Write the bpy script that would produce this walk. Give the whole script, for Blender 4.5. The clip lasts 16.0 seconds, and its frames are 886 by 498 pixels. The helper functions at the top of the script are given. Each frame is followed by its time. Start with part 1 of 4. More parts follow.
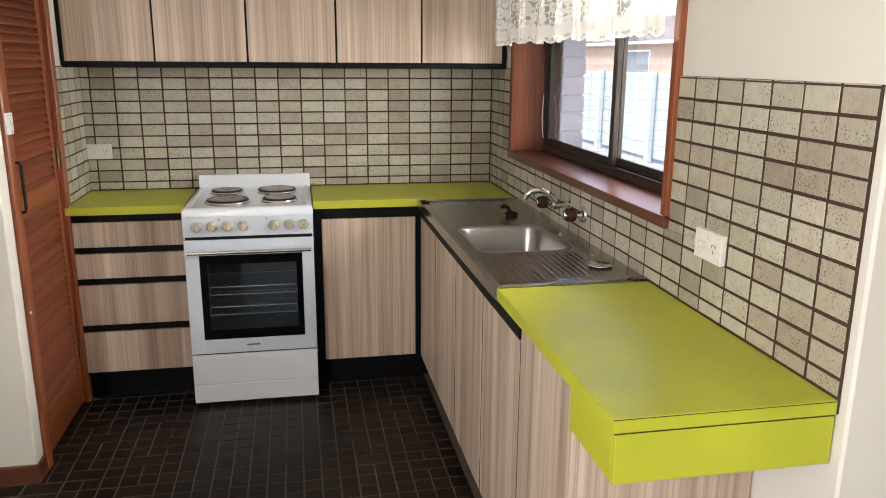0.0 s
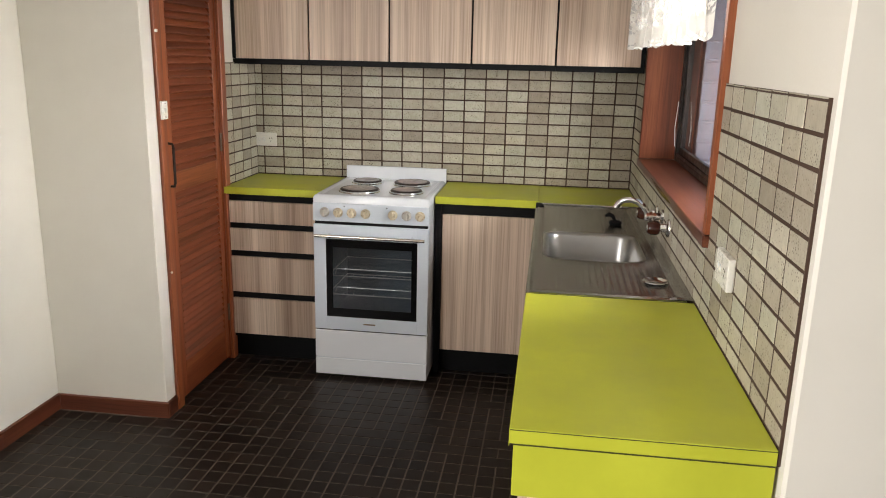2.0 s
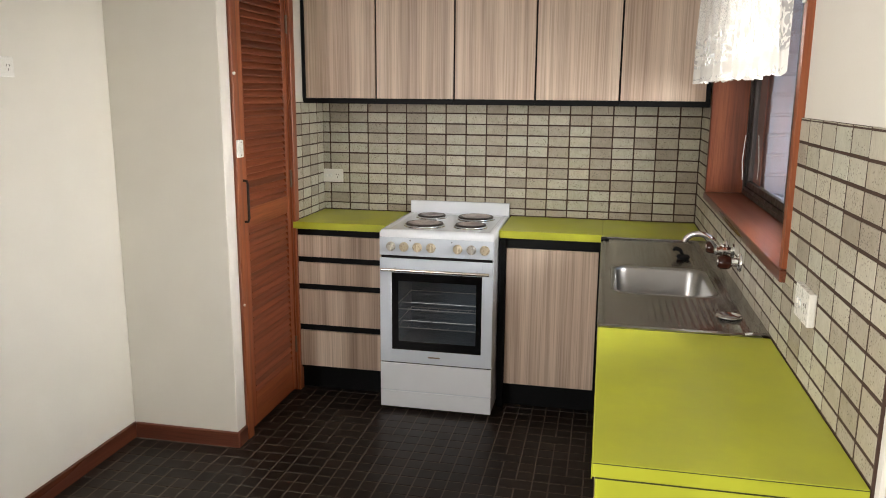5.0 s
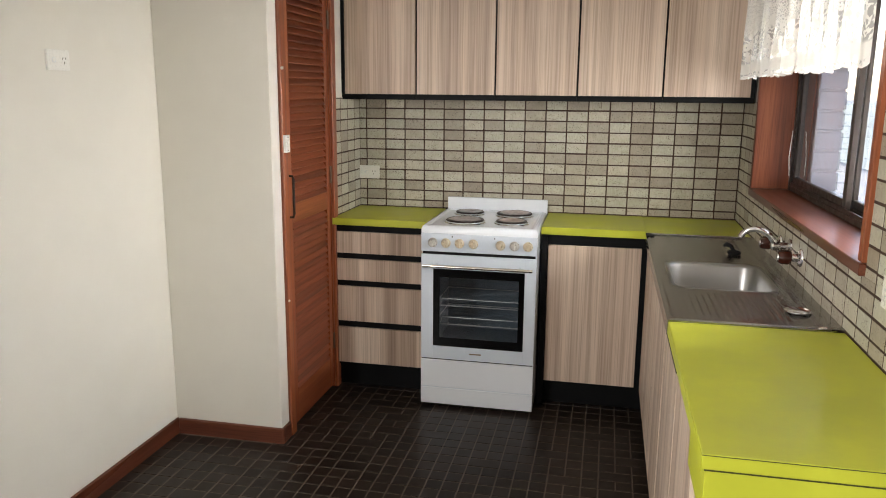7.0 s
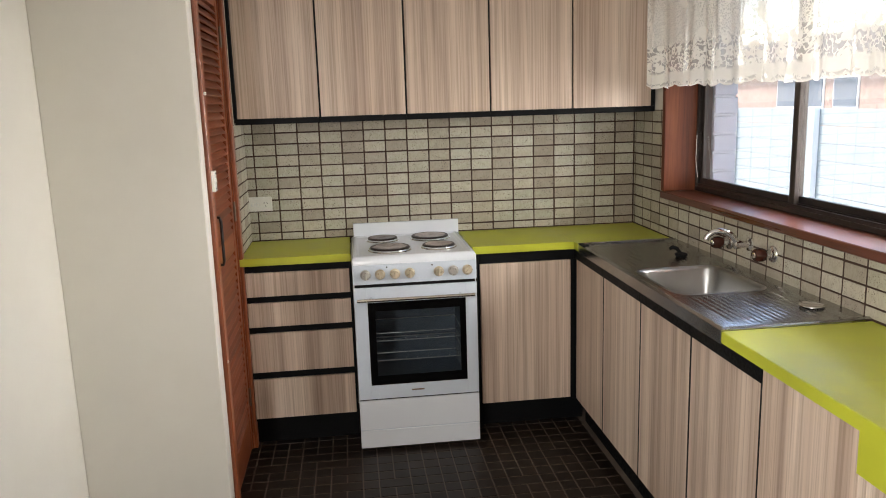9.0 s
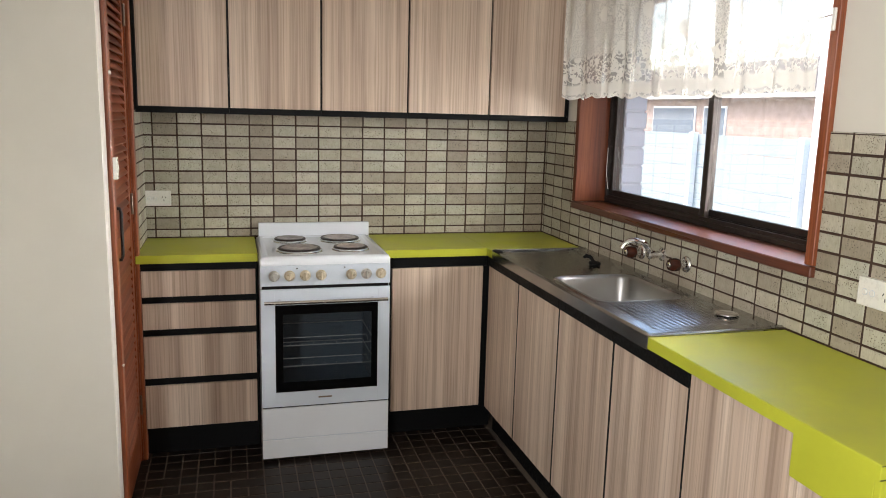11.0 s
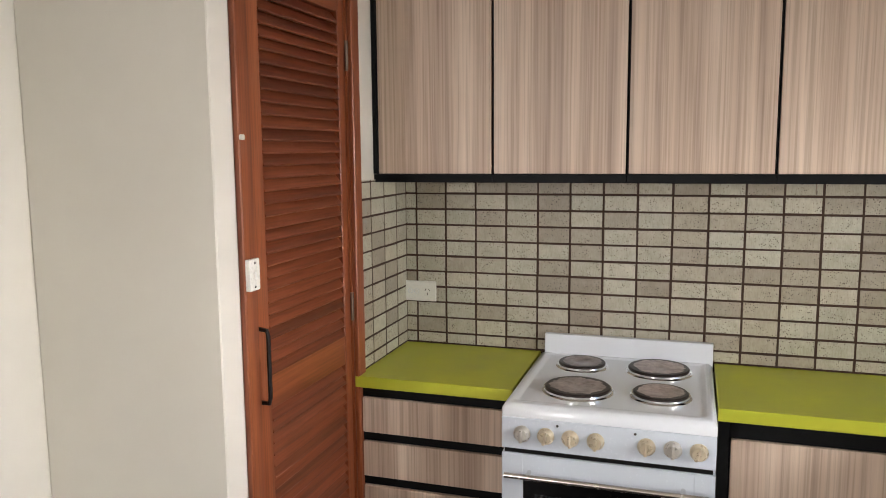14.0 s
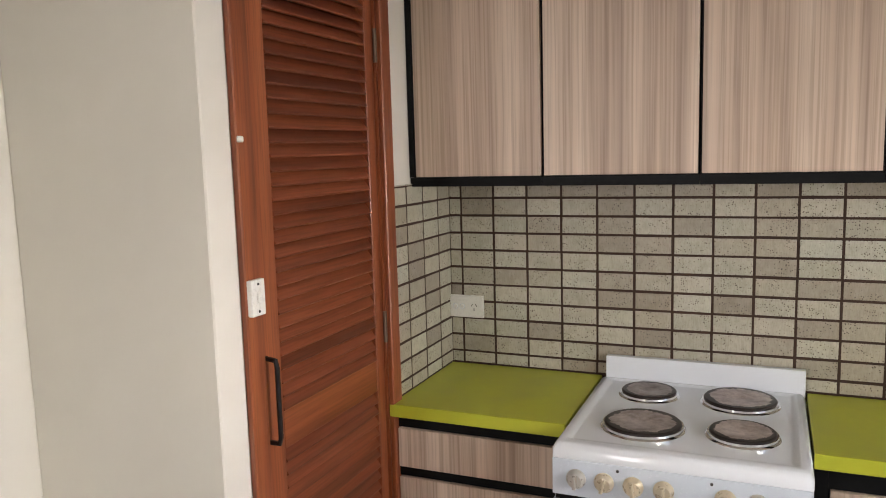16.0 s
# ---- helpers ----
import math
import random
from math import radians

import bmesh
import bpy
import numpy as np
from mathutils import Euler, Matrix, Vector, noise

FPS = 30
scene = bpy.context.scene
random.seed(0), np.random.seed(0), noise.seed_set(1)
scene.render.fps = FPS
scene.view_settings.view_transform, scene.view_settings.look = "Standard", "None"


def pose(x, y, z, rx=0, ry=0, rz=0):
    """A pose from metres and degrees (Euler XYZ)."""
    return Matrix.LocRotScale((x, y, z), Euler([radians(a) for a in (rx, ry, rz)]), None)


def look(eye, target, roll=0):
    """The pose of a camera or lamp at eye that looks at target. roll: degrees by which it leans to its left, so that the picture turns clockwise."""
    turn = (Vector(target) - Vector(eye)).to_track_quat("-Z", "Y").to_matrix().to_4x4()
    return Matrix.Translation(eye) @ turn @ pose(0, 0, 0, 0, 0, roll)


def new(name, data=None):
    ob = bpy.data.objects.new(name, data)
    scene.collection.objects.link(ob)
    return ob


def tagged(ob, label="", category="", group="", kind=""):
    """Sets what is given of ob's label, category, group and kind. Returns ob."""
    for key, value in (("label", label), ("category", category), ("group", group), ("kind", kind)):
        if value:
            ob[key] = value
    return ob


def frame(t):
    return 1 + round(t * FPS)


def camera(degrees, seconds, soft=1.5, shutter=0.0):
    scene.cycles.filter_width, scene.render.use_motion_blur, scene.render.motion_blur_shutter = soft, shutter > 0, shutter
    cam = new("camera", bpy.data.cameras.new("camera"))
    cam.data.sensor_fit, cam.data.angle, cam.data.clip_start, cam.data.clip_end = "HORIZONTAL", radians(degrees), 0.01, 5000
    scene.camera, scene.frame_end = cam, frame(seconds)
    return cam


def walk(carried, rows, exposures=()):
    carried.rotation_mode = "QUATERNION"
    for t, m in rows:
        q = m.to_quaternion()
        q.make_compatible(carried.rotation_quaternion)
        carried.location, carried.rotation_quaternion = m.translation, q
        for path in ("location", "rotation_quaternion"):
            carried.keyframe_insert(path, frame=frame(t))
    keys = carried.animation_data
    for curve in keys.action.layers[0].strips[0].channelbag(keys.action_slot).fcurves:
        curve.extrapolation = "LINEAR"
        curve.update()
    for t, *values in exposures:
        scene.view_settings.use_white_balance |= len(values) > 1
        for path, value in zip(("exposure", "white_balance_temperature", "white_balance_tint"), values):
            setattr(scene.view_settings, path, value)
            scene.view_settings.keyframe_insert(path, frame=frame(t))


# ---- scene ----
cam = camera(60.2, 16.0, 1.0)
PATH = [
    (0, (0.061, 0.199, 1.508), (0.428, 2.105, 1.025), 0.4),
    (0.5, (0.255, 0.162, 1.517), (0.438, 2.094, 1.034), 0.4),
    (1, (0.398, 0.22, 1.506), (0.474, 2.159, 1.024), 1.2),
    (1.5, (0.553, 0.199, 1.516), (0.474, 2.138, 1.035), 2.0),
    (2, (0.639, 0.135, 1.517), (0.378, 2.057, 1.029), 1.3),
    (2.5, (0.619, 0.129, 1.524), (0.266, 2.037, 1.039), 0.2),
    (3, (0.61, 0.12, 1.526), (0.227, 2.029, 1.066), 0.5),
    (3.5, (0.611, 0.11, 1.529), (0.212, 2.023, 1.101), 0.3),
    (6, (0.581, 0.088, 1.513), (0.169, 2.003, 1.113), 0.7),
    (6.5, (0.576, 0.094, 1.504), (0.135, 2.003, 1.105), 1.3),
    (7, (0.408, 0.06, 1.504), (0.001, 1.976, 1.1), 0.5),
    (7.5, (0.202, 0.056, 1.504), (-0.12, 1.988, 1.099), -0.2),
    (8, (-0.008, 0.187, 1.493), (-0.234, 2.138, 1.116), -0.7),
    (8.5, (-0.214, 0.258, 1.528), (-0.276, 2.227, 1.184), -1.6),
    (9, (-0.406, 0.24, 1.539), (-0.176, 2.19, 1.16), -1.8),
    (9.5, (-0.524, 0.172, 1.525), (-0.124, 2.087, 1.107), -0.4),
    (9.7, (-0.556, 0.132, 1.526), (-0.08, 2.03, 1.114), 0.2),
    (11.8, (-0.415, 0.686, 1.477), (0.114, 2.585, 1.141), 1.6),
    (12, (-0.367, 0.8, 1.487), (0.123, 2.705, 1.124), 1.6),
    (12.5, (-0.247, 1.073, 1.492), (0.084, 3.004, 1.09), 0.9),
    (13, (-0.052, 1.266, 1.505), (-0.137, 3.22, 1.087), 1.4),
    (13.5, (0.055, 1.366, 1.528), (-0.375, 3.285, 1.167), -0.1),
    (14, (0.042, 1.559, 1.558), (-0.573, 3.445, 1.303), -0.5),
    (14.5, (0.014, 1.73, 1.588), (-0.694, 3.594, 1.438), -1.9),
    (15, (0.036, 1.769, 1.577), (-0.772, 3.591, 1.407), -2.3),
    (15.5, (0.048, 1.804, 1.558), (-0.823, 3.591, 1.336), -2.1),
    (16, (0.03, 1.839, 1.556), (-0.761, 3.659, 1.305), -1.6),
]
walk(cam, [(t, look(eye, target, roll)) for t, eye, target, roll in PATH],
     exposures=[(0.0, 3.66, 7080, 15), (3.5, 3.64, 7120, 15), (7.0, 3.68, 7000, 14), (9.7, 3.58, 7050, 15), (12.5, 3.68, 6800, 13), (13.5, 3.62, 6950, 16), (14.5, 3.6, 6980, 17), (16.0, 3.5, 7080, 18)])

# world and light
world = bpy.data.worlds.new("sky")
scene.world = world
world.use_nodes = True
wn = world.node_tree
sky = wn.nodes.new("ShaderNodeTexSky")
sky.sky_type, sky.sun_disc = "NISHITA", False
sky.sun_elevation, sky.sun_rotation = radians(46), radians(-58)
wn.links.new(sky.outputs["Color"], wn.nodes["Background"].inputs["Color"])
wn.nodes["Background"].inputs["Strength"].default_value = 0.075

sun = new("sun", bpy.data.lights.new("sun", "SUN"))
sun.data.energy, sun.data.angle, sun.data.color = 0.5, radians(12), (1.0, 0.97, 0.93)
sun.matrix_world = look((-23.6, 14.7, 28.8), (0, 0, 0))


def area_lamp(name, eye, target, w, h, watts, tint, spread):
    ob = new(name, bpy.data.lights.new(name, "AREA"))
    ob.data.shape, ob.data.size, ob.data.size_y = "RECTANGLE", w, h
    ob.data.energy, ob.data.color, ob.data.spread = watts, tint, radians(spread)
    ob.matrix_world = look(eye, target)
    return ob


# added fill from an assumed opening in the unseen east wall
area_lamp("east_fill_light", (3.40, -1.45, 1.06), (-1.4, 1.8, -0.2), 0.85, 1.9, 0.14, (1.0, 0.96, 0.94), 46)
# added fill at the left wall's unseen stretch; no window is known there
area_lamp("west_fill_light", (-1.385, -0.6, 1.55), (0.8, -0.3, 1.35), 1.1, 1.15, 8.4, (0.96, 0.975, 0.99), 175)
# added lamp outside the glass, hidden by the jamb, for the sky's light
area_lamp("kitchen_window_light", (1.80, 2.37, 1.42), (-1.4, 2.5, 0.6), 0.82, 0.7, 2.2, (0.94, 0.98, 1.0), 125)


# materials
def mat(name):
    m = bpy.data.materials.new(name)
    m.use_nodes = True
    return m, m.node_tree, m.node_tree.nodes["Principled BSDF"]


def node(tree, kind, **values):
    n = tree.nodes.new(kind)
    for key, value in values.items():
        if key in n.inputs:
            n.inputs[key].default_value = value
    return n


def ramp(tree, source, stops):
    n = tree.nodes.new("ShaderNodeValToRGB")
    while len(n.color_ramp.elements) < len(stops):
        n.color_ramp.elements.new(0.5)
    for e, (at, col) in zip(n.color_ramp.elements, stops):
        e.position, e.color = at, (*col, 1)
    tree.links.new(source, n.inputs["Fac"])
    return n


def coords(tree, scale=(1, 1, 1), by_piece=True):
    """World place, stretched, and shifted by each object's own random number."""
    geo = tree.nodes.new("ShaderNodeNewGeometry")
    mul = tree.nodes.new("ShaderNodeVectorMath")
    mul.operation = "MULTIPLY"
    mul.inputs[1].default_value = scale
    tree.links.new(geo.outputs["Position"], mul.inputs[0])
    if not by_piece:
        return mul.outputs[0]
    info = tree.nodes.new("ShaderNodeObjectInfo")
    many = tree.nodes.new("ShaderNodeMath")
    many.operation = "MULTIPLY"
    many.inputs[1].default_value = 57.0
    tree.links.new(info.outputs["Random"], many.inputs[0])
    add = tree.nodes.new("ShaderNodeVectorMath")
    tree.links.new(mul.outputs[0], add.inputs[0])
    tree.links.new(many.outputs[0], add.inputs[1])
    return add.outputs[0]


def noise_at(tree, where, scale, detail=4.0, rough=0.55):
    n = node(tree, "ShaderNodeTexNoise", Scale=scale, Detail=detail, Roughness=rough)
    tree.links.new(where, n.inputs["Vector"])
    return n.outputs["Fac"]


def mixed(tree, fac, a, b, mode="MIX"):
    n = tree.nodes.new("ShaderNodeMix")
    n.data_type, n.blend_type = "RGBA", mode
    for source, socket in ((fac, n.inputs[0]), (a, n.inputs[6]), (b, n.inputs[7])):
        if isinstance(source, bpy.types.NodeSocket):
            tree.links.new(source, socket)
        elif isinstance(source, tuple):
            socket.default_value = (*source, 1)
        else:
            socket.default_value = source
    return n.outputs[2]


def bump(tree, shader, height, strength, distance=0.001):
    n = node(tree, "ShaderNodeBump", Strength=strength, Distance=distance)
    tree.links.new(height, n.inputs["Height"])
    tree.links.new(n.outputs["Normal"], shader.inputs["Normal"])


def plain(name, col, rough=0.5, metal=0.0, grain=40.0, vary=0.06, relief=0.08, rough_vary=0.1):
    """A painted, moulded or cast surface: slight mottling, patchy gloss, fine relief."""
    m, tree, sh = mat(name)
    where = coords(tree)
    big, fine = noise_at(tree, where, 3.0, 3), noise_at(tree, where, grain, 3)
    dark = tuple(c * (1 - vary) for c in col)
    light = tuple(min(c * (1 + vary), 0.95) for c in col)
    c = ramp(tree, big, [(0.3, dark), (0.7, light)])
    tree.links.new(c.outputs[0], sh.inputs["Base Color"])
    r = ramp(tree, fine, [(0.3, (max(rough - rough_vary, 0.02),) * 3), (0.7, (min(rough + rough_vary, 1),) * 3)])
    tree.links.new(r.outputs[0], sh.inputs["Roughness"])
    sh.inputs["Metallic"].default_value = metal
    bump(tree, sh, fine, relief)
    return m


def woodgrain(name, axis, dark, mid, light, rough, fine=150.0, along=1.6, relief=0.1):
    """Streaks that run along one axis."""
    m, tree, sh = mat(name)
    stretch = [1.0, 1.0, 1.0]
    stretch[axis] = 0.012 * along
    where = coords(tree, tuple(stretch))
    broad = noise_at(tree, where, 19, 3, 0.55)
    thin = noise_at(tree, where, fine, 3, 0.6)
    c1 = ramp(tree, broad, [(0.3, dark), (0.5, mid), (0.68, light)])
    c2 = ramp(tree, thin, [(0.36, (0.72, 0.68, 0.64)), (0.52, (1, 1, 1)), (0.66, (1.08, 1.08, 1.07))])
    tree.links.new(mixed(tree, 0.8, c1.outputs[0], c2.outputs[0], "MULTIPLY"), sh.inputs["Base Color"])
    patch = noise_at(tree, where, 8, 2)
    r = ramp(tree, patch, [(0.3, (rough - 0.07,) * 3), (0.7, (rough + 0.09,) * 3)])
    tree.links.new(r.outputs[0], sh.inputs["Roughness"])
    bump(tree, sh, thin, relief)
    return m


def tile_material():
    m, tree, sh = mat("travertine_look_wall_tile")
    info = tree.nodes.new("ShaderNodeObjectInfo")
    where = coords(tree)
    base = ramp(tree, info.outputs["Random"], [(0.0, (0.345, 0.30, 0.235)), (0.2, (0.42, 0.375, 0.30)), (0.4, (0.47, 0.425, 0.335)), (0.65, (0.49, 0.475, 0.385)), (0.85, (0.56, 0.52, 0.42)), (1.0, (0.53, 0.525, 0.435))])
    cloud = noise_at(tree, where, 34, 5, 0.65)
    tint = ramp(tree, cloud, [(0.32, (0.82, 0.81, 0.77)), (0.66, (1, 1, 1))])
    col = mixed(tree, 0.85, base.outputs[0], tint.outputs[0], "MULTIPLY")
    streak = noise_at(tree, coords(tree, (1, 1, 0.22)), 260, 3, 0.6)
    comb = ramp(tree, streak, [(0.36, (0.84, 0.83, 0.81)), (0.58, (1, 1, 1))])
    col = mixed(tree, 0.8, col, comb.outputs[0], "MULTIPLY")
    cell = node(tree, "ShaderNodeTexVoronoi", Scale=175.0)
    tree.links.new(where, cell.inputs["Vector"])
    dot = ramp(tree, cell.outputs["Distance"], [(0.22, (1, 1, 1)), (0.36, (0, 0, 0))])
    pick = tree.nodes.new("ShaderNodeSeparateColor")
    tree.links.new(cell.outputs["Color"], pick.inputs[0])
    some = ramp(tree, pick.outputs[0], [(0.34, (0, 0, 0)), (0.42, (1, 1, 1))])
    clump = ramp(tree, noise_at(tree, where, 26, 2, 0.5), [(0.42, (0.12, 0.12, 0.12)), (0.56, (1, 1, 1))])
    spot = tree.nodes.new("ShaderNodeMath")
    spot.operation = "MULTIPLY"
    tree.links.new(dot.outputs[0], spot.inputs[0])
    tree.links.new(some.outputs[0], spot.inputs[1])
    hole = tree.nodes.new("ShaderNodeMath")
    hole.operation = "MULTIPLY"
    tree.links.new(spot.outputs[0], hole.inputs[0])
    tree.links.new(clump.outputs[0], hole.inputs[1])
    col = mixed(tree, hole.outputs[0], col, (0.10, 0.075, 0.056))
    tree.links.new(col, sh.inputs["Base Color"])
    sh.inputs["Roughness"].default_value = 0.42
    bump(tree, sh, hole.outputs[0], 0.4, 0.0012)
    tree.nodes["Bump"].invert = True
    return m


def laminate(name, col):
    """Worn satin laminate with faint scratches and rubbed patches."""
    m, tree, sh = mat(name)
    where = coords(tree, by_piece=False)
    big, fine = noise_at(tree, where, 4.5, 5, 0.6), noise_at(tree, where, 120, 2)
    c = ramp(tree, big, [(0.30, tuple(v * 0.87 for v in col)), (0.58, col), (0.76, tuple(min(v * 1.12, 0.9) for v in col))])
    tree.links.new(c.outputs[0], sh.inputs["Base Color"])
    r = ramp(tree, big, [(0.3, (0.34,) * 3), (0.7, (0.46,) * 3)])
    tree.links.new(r.outputs[0], sh.inputs["Roughness"])
    bump(tree, sh, fine, 0.06)
    return m


def steel_material(name, axis, rough=0.21):
    m, tree, sh = mat(name)
    stretch = [1.0, 1.0, 1.0]
    stretch[axis] = 0.02
    where = coords(tree, tuple(stretch), False)
    brush = noise_at(tree, where, 420, 3, 0.6)
    stain = noise_at(tree, coords(tree, by_piece=False), 9, 3, 0.5)
    c = ramp(tree, stain, [(0.25, (0.35, 0.35, 0.34)), (0.75, (0.405, 0.405, 0.395))])
    tree.links.new(c.outputs[0], sh.inputs["Base Color"])
    sh.inputs["Metallic"].default_value = 1.0
    r = ramp(tree, stain, [(0.2, (rough,) * 3), (0.8, (rough + 0.035,) * 3)])
    tree.links.new(r.outputs[0], sh.inputs["Roughness"])
    bump(tree, sh, brush, 0.08, 0.0004)
    return m


def floor_material():
    m, tree, sh = mat("dark_brown_vinyl_tile")
    info = tree.nodes.new("ShaderNodeObjectInfo")
    geo = tree.nodes.new("ShaderNodeNewGeometry")
    add = tree.nodes.new("ShaderNodeMath")
    tree.links.new(info.outputs["Random"], add.inputs[0])
    tree.links.new(geo.outputs["Random Per Island"], add.inputs[1])
    frac = tree.nodes.new("ShaderNodeMath")
    frac.operation = "FRACT"
    tree.links.new(add.outputs[0], frac.inputs[0])
    base = ramp(tree, frac.outputs[0], [(0, (0.0072, 0.0044, 0.0030)), (0.5, (0.012, 0.0074, 0.0050)), (1, (0.019, 0.0118, 0.0081))])
    where = coords(tree, by_piece=False)
    dust = noise_at(tree, where, 9, 5, 0.65)
    fine = noise_at(tree, where, 160, 3)
    veil = ramp(tree, dust, [(0.35, (0.85, 0.85, 0.85)), (0.72, (1.35, 1.3, 1.25))])
    tree.links.new(mixed(tree, 0.8, base.outputs[0], veil.outputs[0], "MULTIPLY"), sh.inputs["Base Color"])
    r = ramp(tree, dust, [(0.3, (0.34,) * 3), (0.7, (0.52,) * 3)])
    tree.links.new(r.outputs[0], sh.inputs["Roughness"])
    sh.inputs["Specular IOR Level"].default_value = 0.32
    bump(tree, sh, fine, 0.12, 0.0006)
    return m


def lace_material():
    """White net with worked flowers: open mesh lets light and view through."""
    m, tree, sh = mat("white_lace")
    sh.inputs["Base Color"].default_value = (0.84, 0.82, 0.76, 1)
    sh.inputs["Roughness"].default_value = 0.9
    uv = tree.nodes.new("ShaderNodeUVMap")
    # petals and leaves worked in a band over the hem
    flower = node(tree, "ShaderNodeTexVoronoi", Scale=24.0)
    tree.links.new(uv.outputs[0], flower.inputs["Vector"])
    f = ramp(tree, flower.outputs["Distance"], [(0.08, (0.0, 0.0, 0.0)), (0.11, (1, 1, 1)), (0.34, (1, 1, 1)), (0.40, (0.0, 0.0, 0.0))])
    vine = noise_at(tree, uv.outputs[0], 40, 2, 0.5)
    v = ramp(tree, vine, [(0.44, (0.0, 0.0, 0.0)), (0.47, (1, 1, 1)), (0.54, (1, 1, 1)), (0.57, (0.0, 0.0, 0.0))])
    top = tree.nodes.new("ShaderNodeMath")
    top.operation = "MAXIMUM"
    tree.links.new(f.outputs[0], top.inputs[0])
    tree.links.new(v.outputs[0], top.inputs[1])
    # fine net above
    net = node(tree, "ShaderNodeTexVoronoi", Scale=130.0)
    net.feature = "DISTANCE_TO_EDGE"
    tree.links.new(uv.outputs[0], net.inputs["Vector"])
    thread = ramp(tree, net.outputs["Distance"], [(0.10, (1, 1, 1)), (0.18, (0.25, 0.25, 0.25))])
    spray = node(tree, "ShaderNodeTexVoronoi", Scale=9.0)
    tree.links.new(uv.outputs[0], spray.inputs["Vector"])
    motif = ramp(tree, spray.outputs["Distance"], [(0.26, (1, 1, 1)), (0.31, (0, 0, 0))])
    upper = tree.nodes.new("ShaderNodeMath")
    upper.operation = "MAXIMUM"
    tree.links.new(thread.outputs[0], upper.inputs[0])
    tree.links.new(motif.outputs[0], upper.inputs[1])
    sep = tree.nodes.new("ShaderNodeSeparateXYZ")
    tree.links.new(uv.outputs[0], sep.inputs[0])
    which = ramp(tree, sep.outputs["Y"], [(0.0, (0, 0, 0)), (0.165, (0, 0, 0)), (0.18, (1, 1, 1))])
    body = mixed(tree, which.outputs[0], top.outputs[0], upper.outputs[0])
    hem = ramp(tree, sep.outputs["Y"], [(0.0, (1, 1, 1)), (0.006, (1, 1, 1)), (0.009, (0.2, 0.2, 0.2)), (0.016, (0.2, 0.2, 0.2)), (0.02, (1, 1, 1)),
                                        (0.055, (0.96, 0.96, 0.96)), (0.064, (0.0, 0.0, 0.0)), (1.0, (0.0, 0.0, 0.0))])
    keep = tree.nodes.new("ShaderNodeMath")
    keep.operation = "MAXIMUM"
    tree.links.new(body, keep.inputs[0])
    tree.links.new(hem.outputs[0], keep.inputs[1])
    thick = node(tree, "ShaderNodeMapRange", **{"To Min": 0.42, "To Max": 0.97})
    tree.links.new(keep.outputs[0], thick.inputs["Value"])
    glow = node(tree, "ShaderNodeBsdfTranslucent", Color=(0.72, 0.71, 0.67, 1))
    cloth = tree.nodes.new("ShaderNodeMixShader")
    cloth.inputs[0].default_value = 0.06
    tree.links.new(sh.outputs[0], cloth.inputs[1])
    tree.links.new(glow.outputs[0], cloth.inputs[2])
    clear = tree.nodes.new("ShaderNodeBsdfTransparent")
    out = tree.nodes.new("ShaderNodeMixShader")
    tree.links.new(thick.outputs[0], out.inputs[0])
    tree.links.new(clear.outputs[0], out.inputs[1])
    tree.links.new(cloth.outputs[0], out.inputs[2])
    tree.links.new(out.outputs[0], tree.nodes["Material Output"].inputs["Surface"])
    return m


def glass_material(name, tint=(1, 1, 1), rough=0.0):
    m, tree, sh = mat(name)
    sh.inputs["Base Color"].default_value = (*tint, 1)
    sh.inputs["Roughness"].default_value = rough
    sh.inputs["Transmission Weight"].default_value = 1.0
    sh.inputs["IOR"].default_value = 1.45
    return m


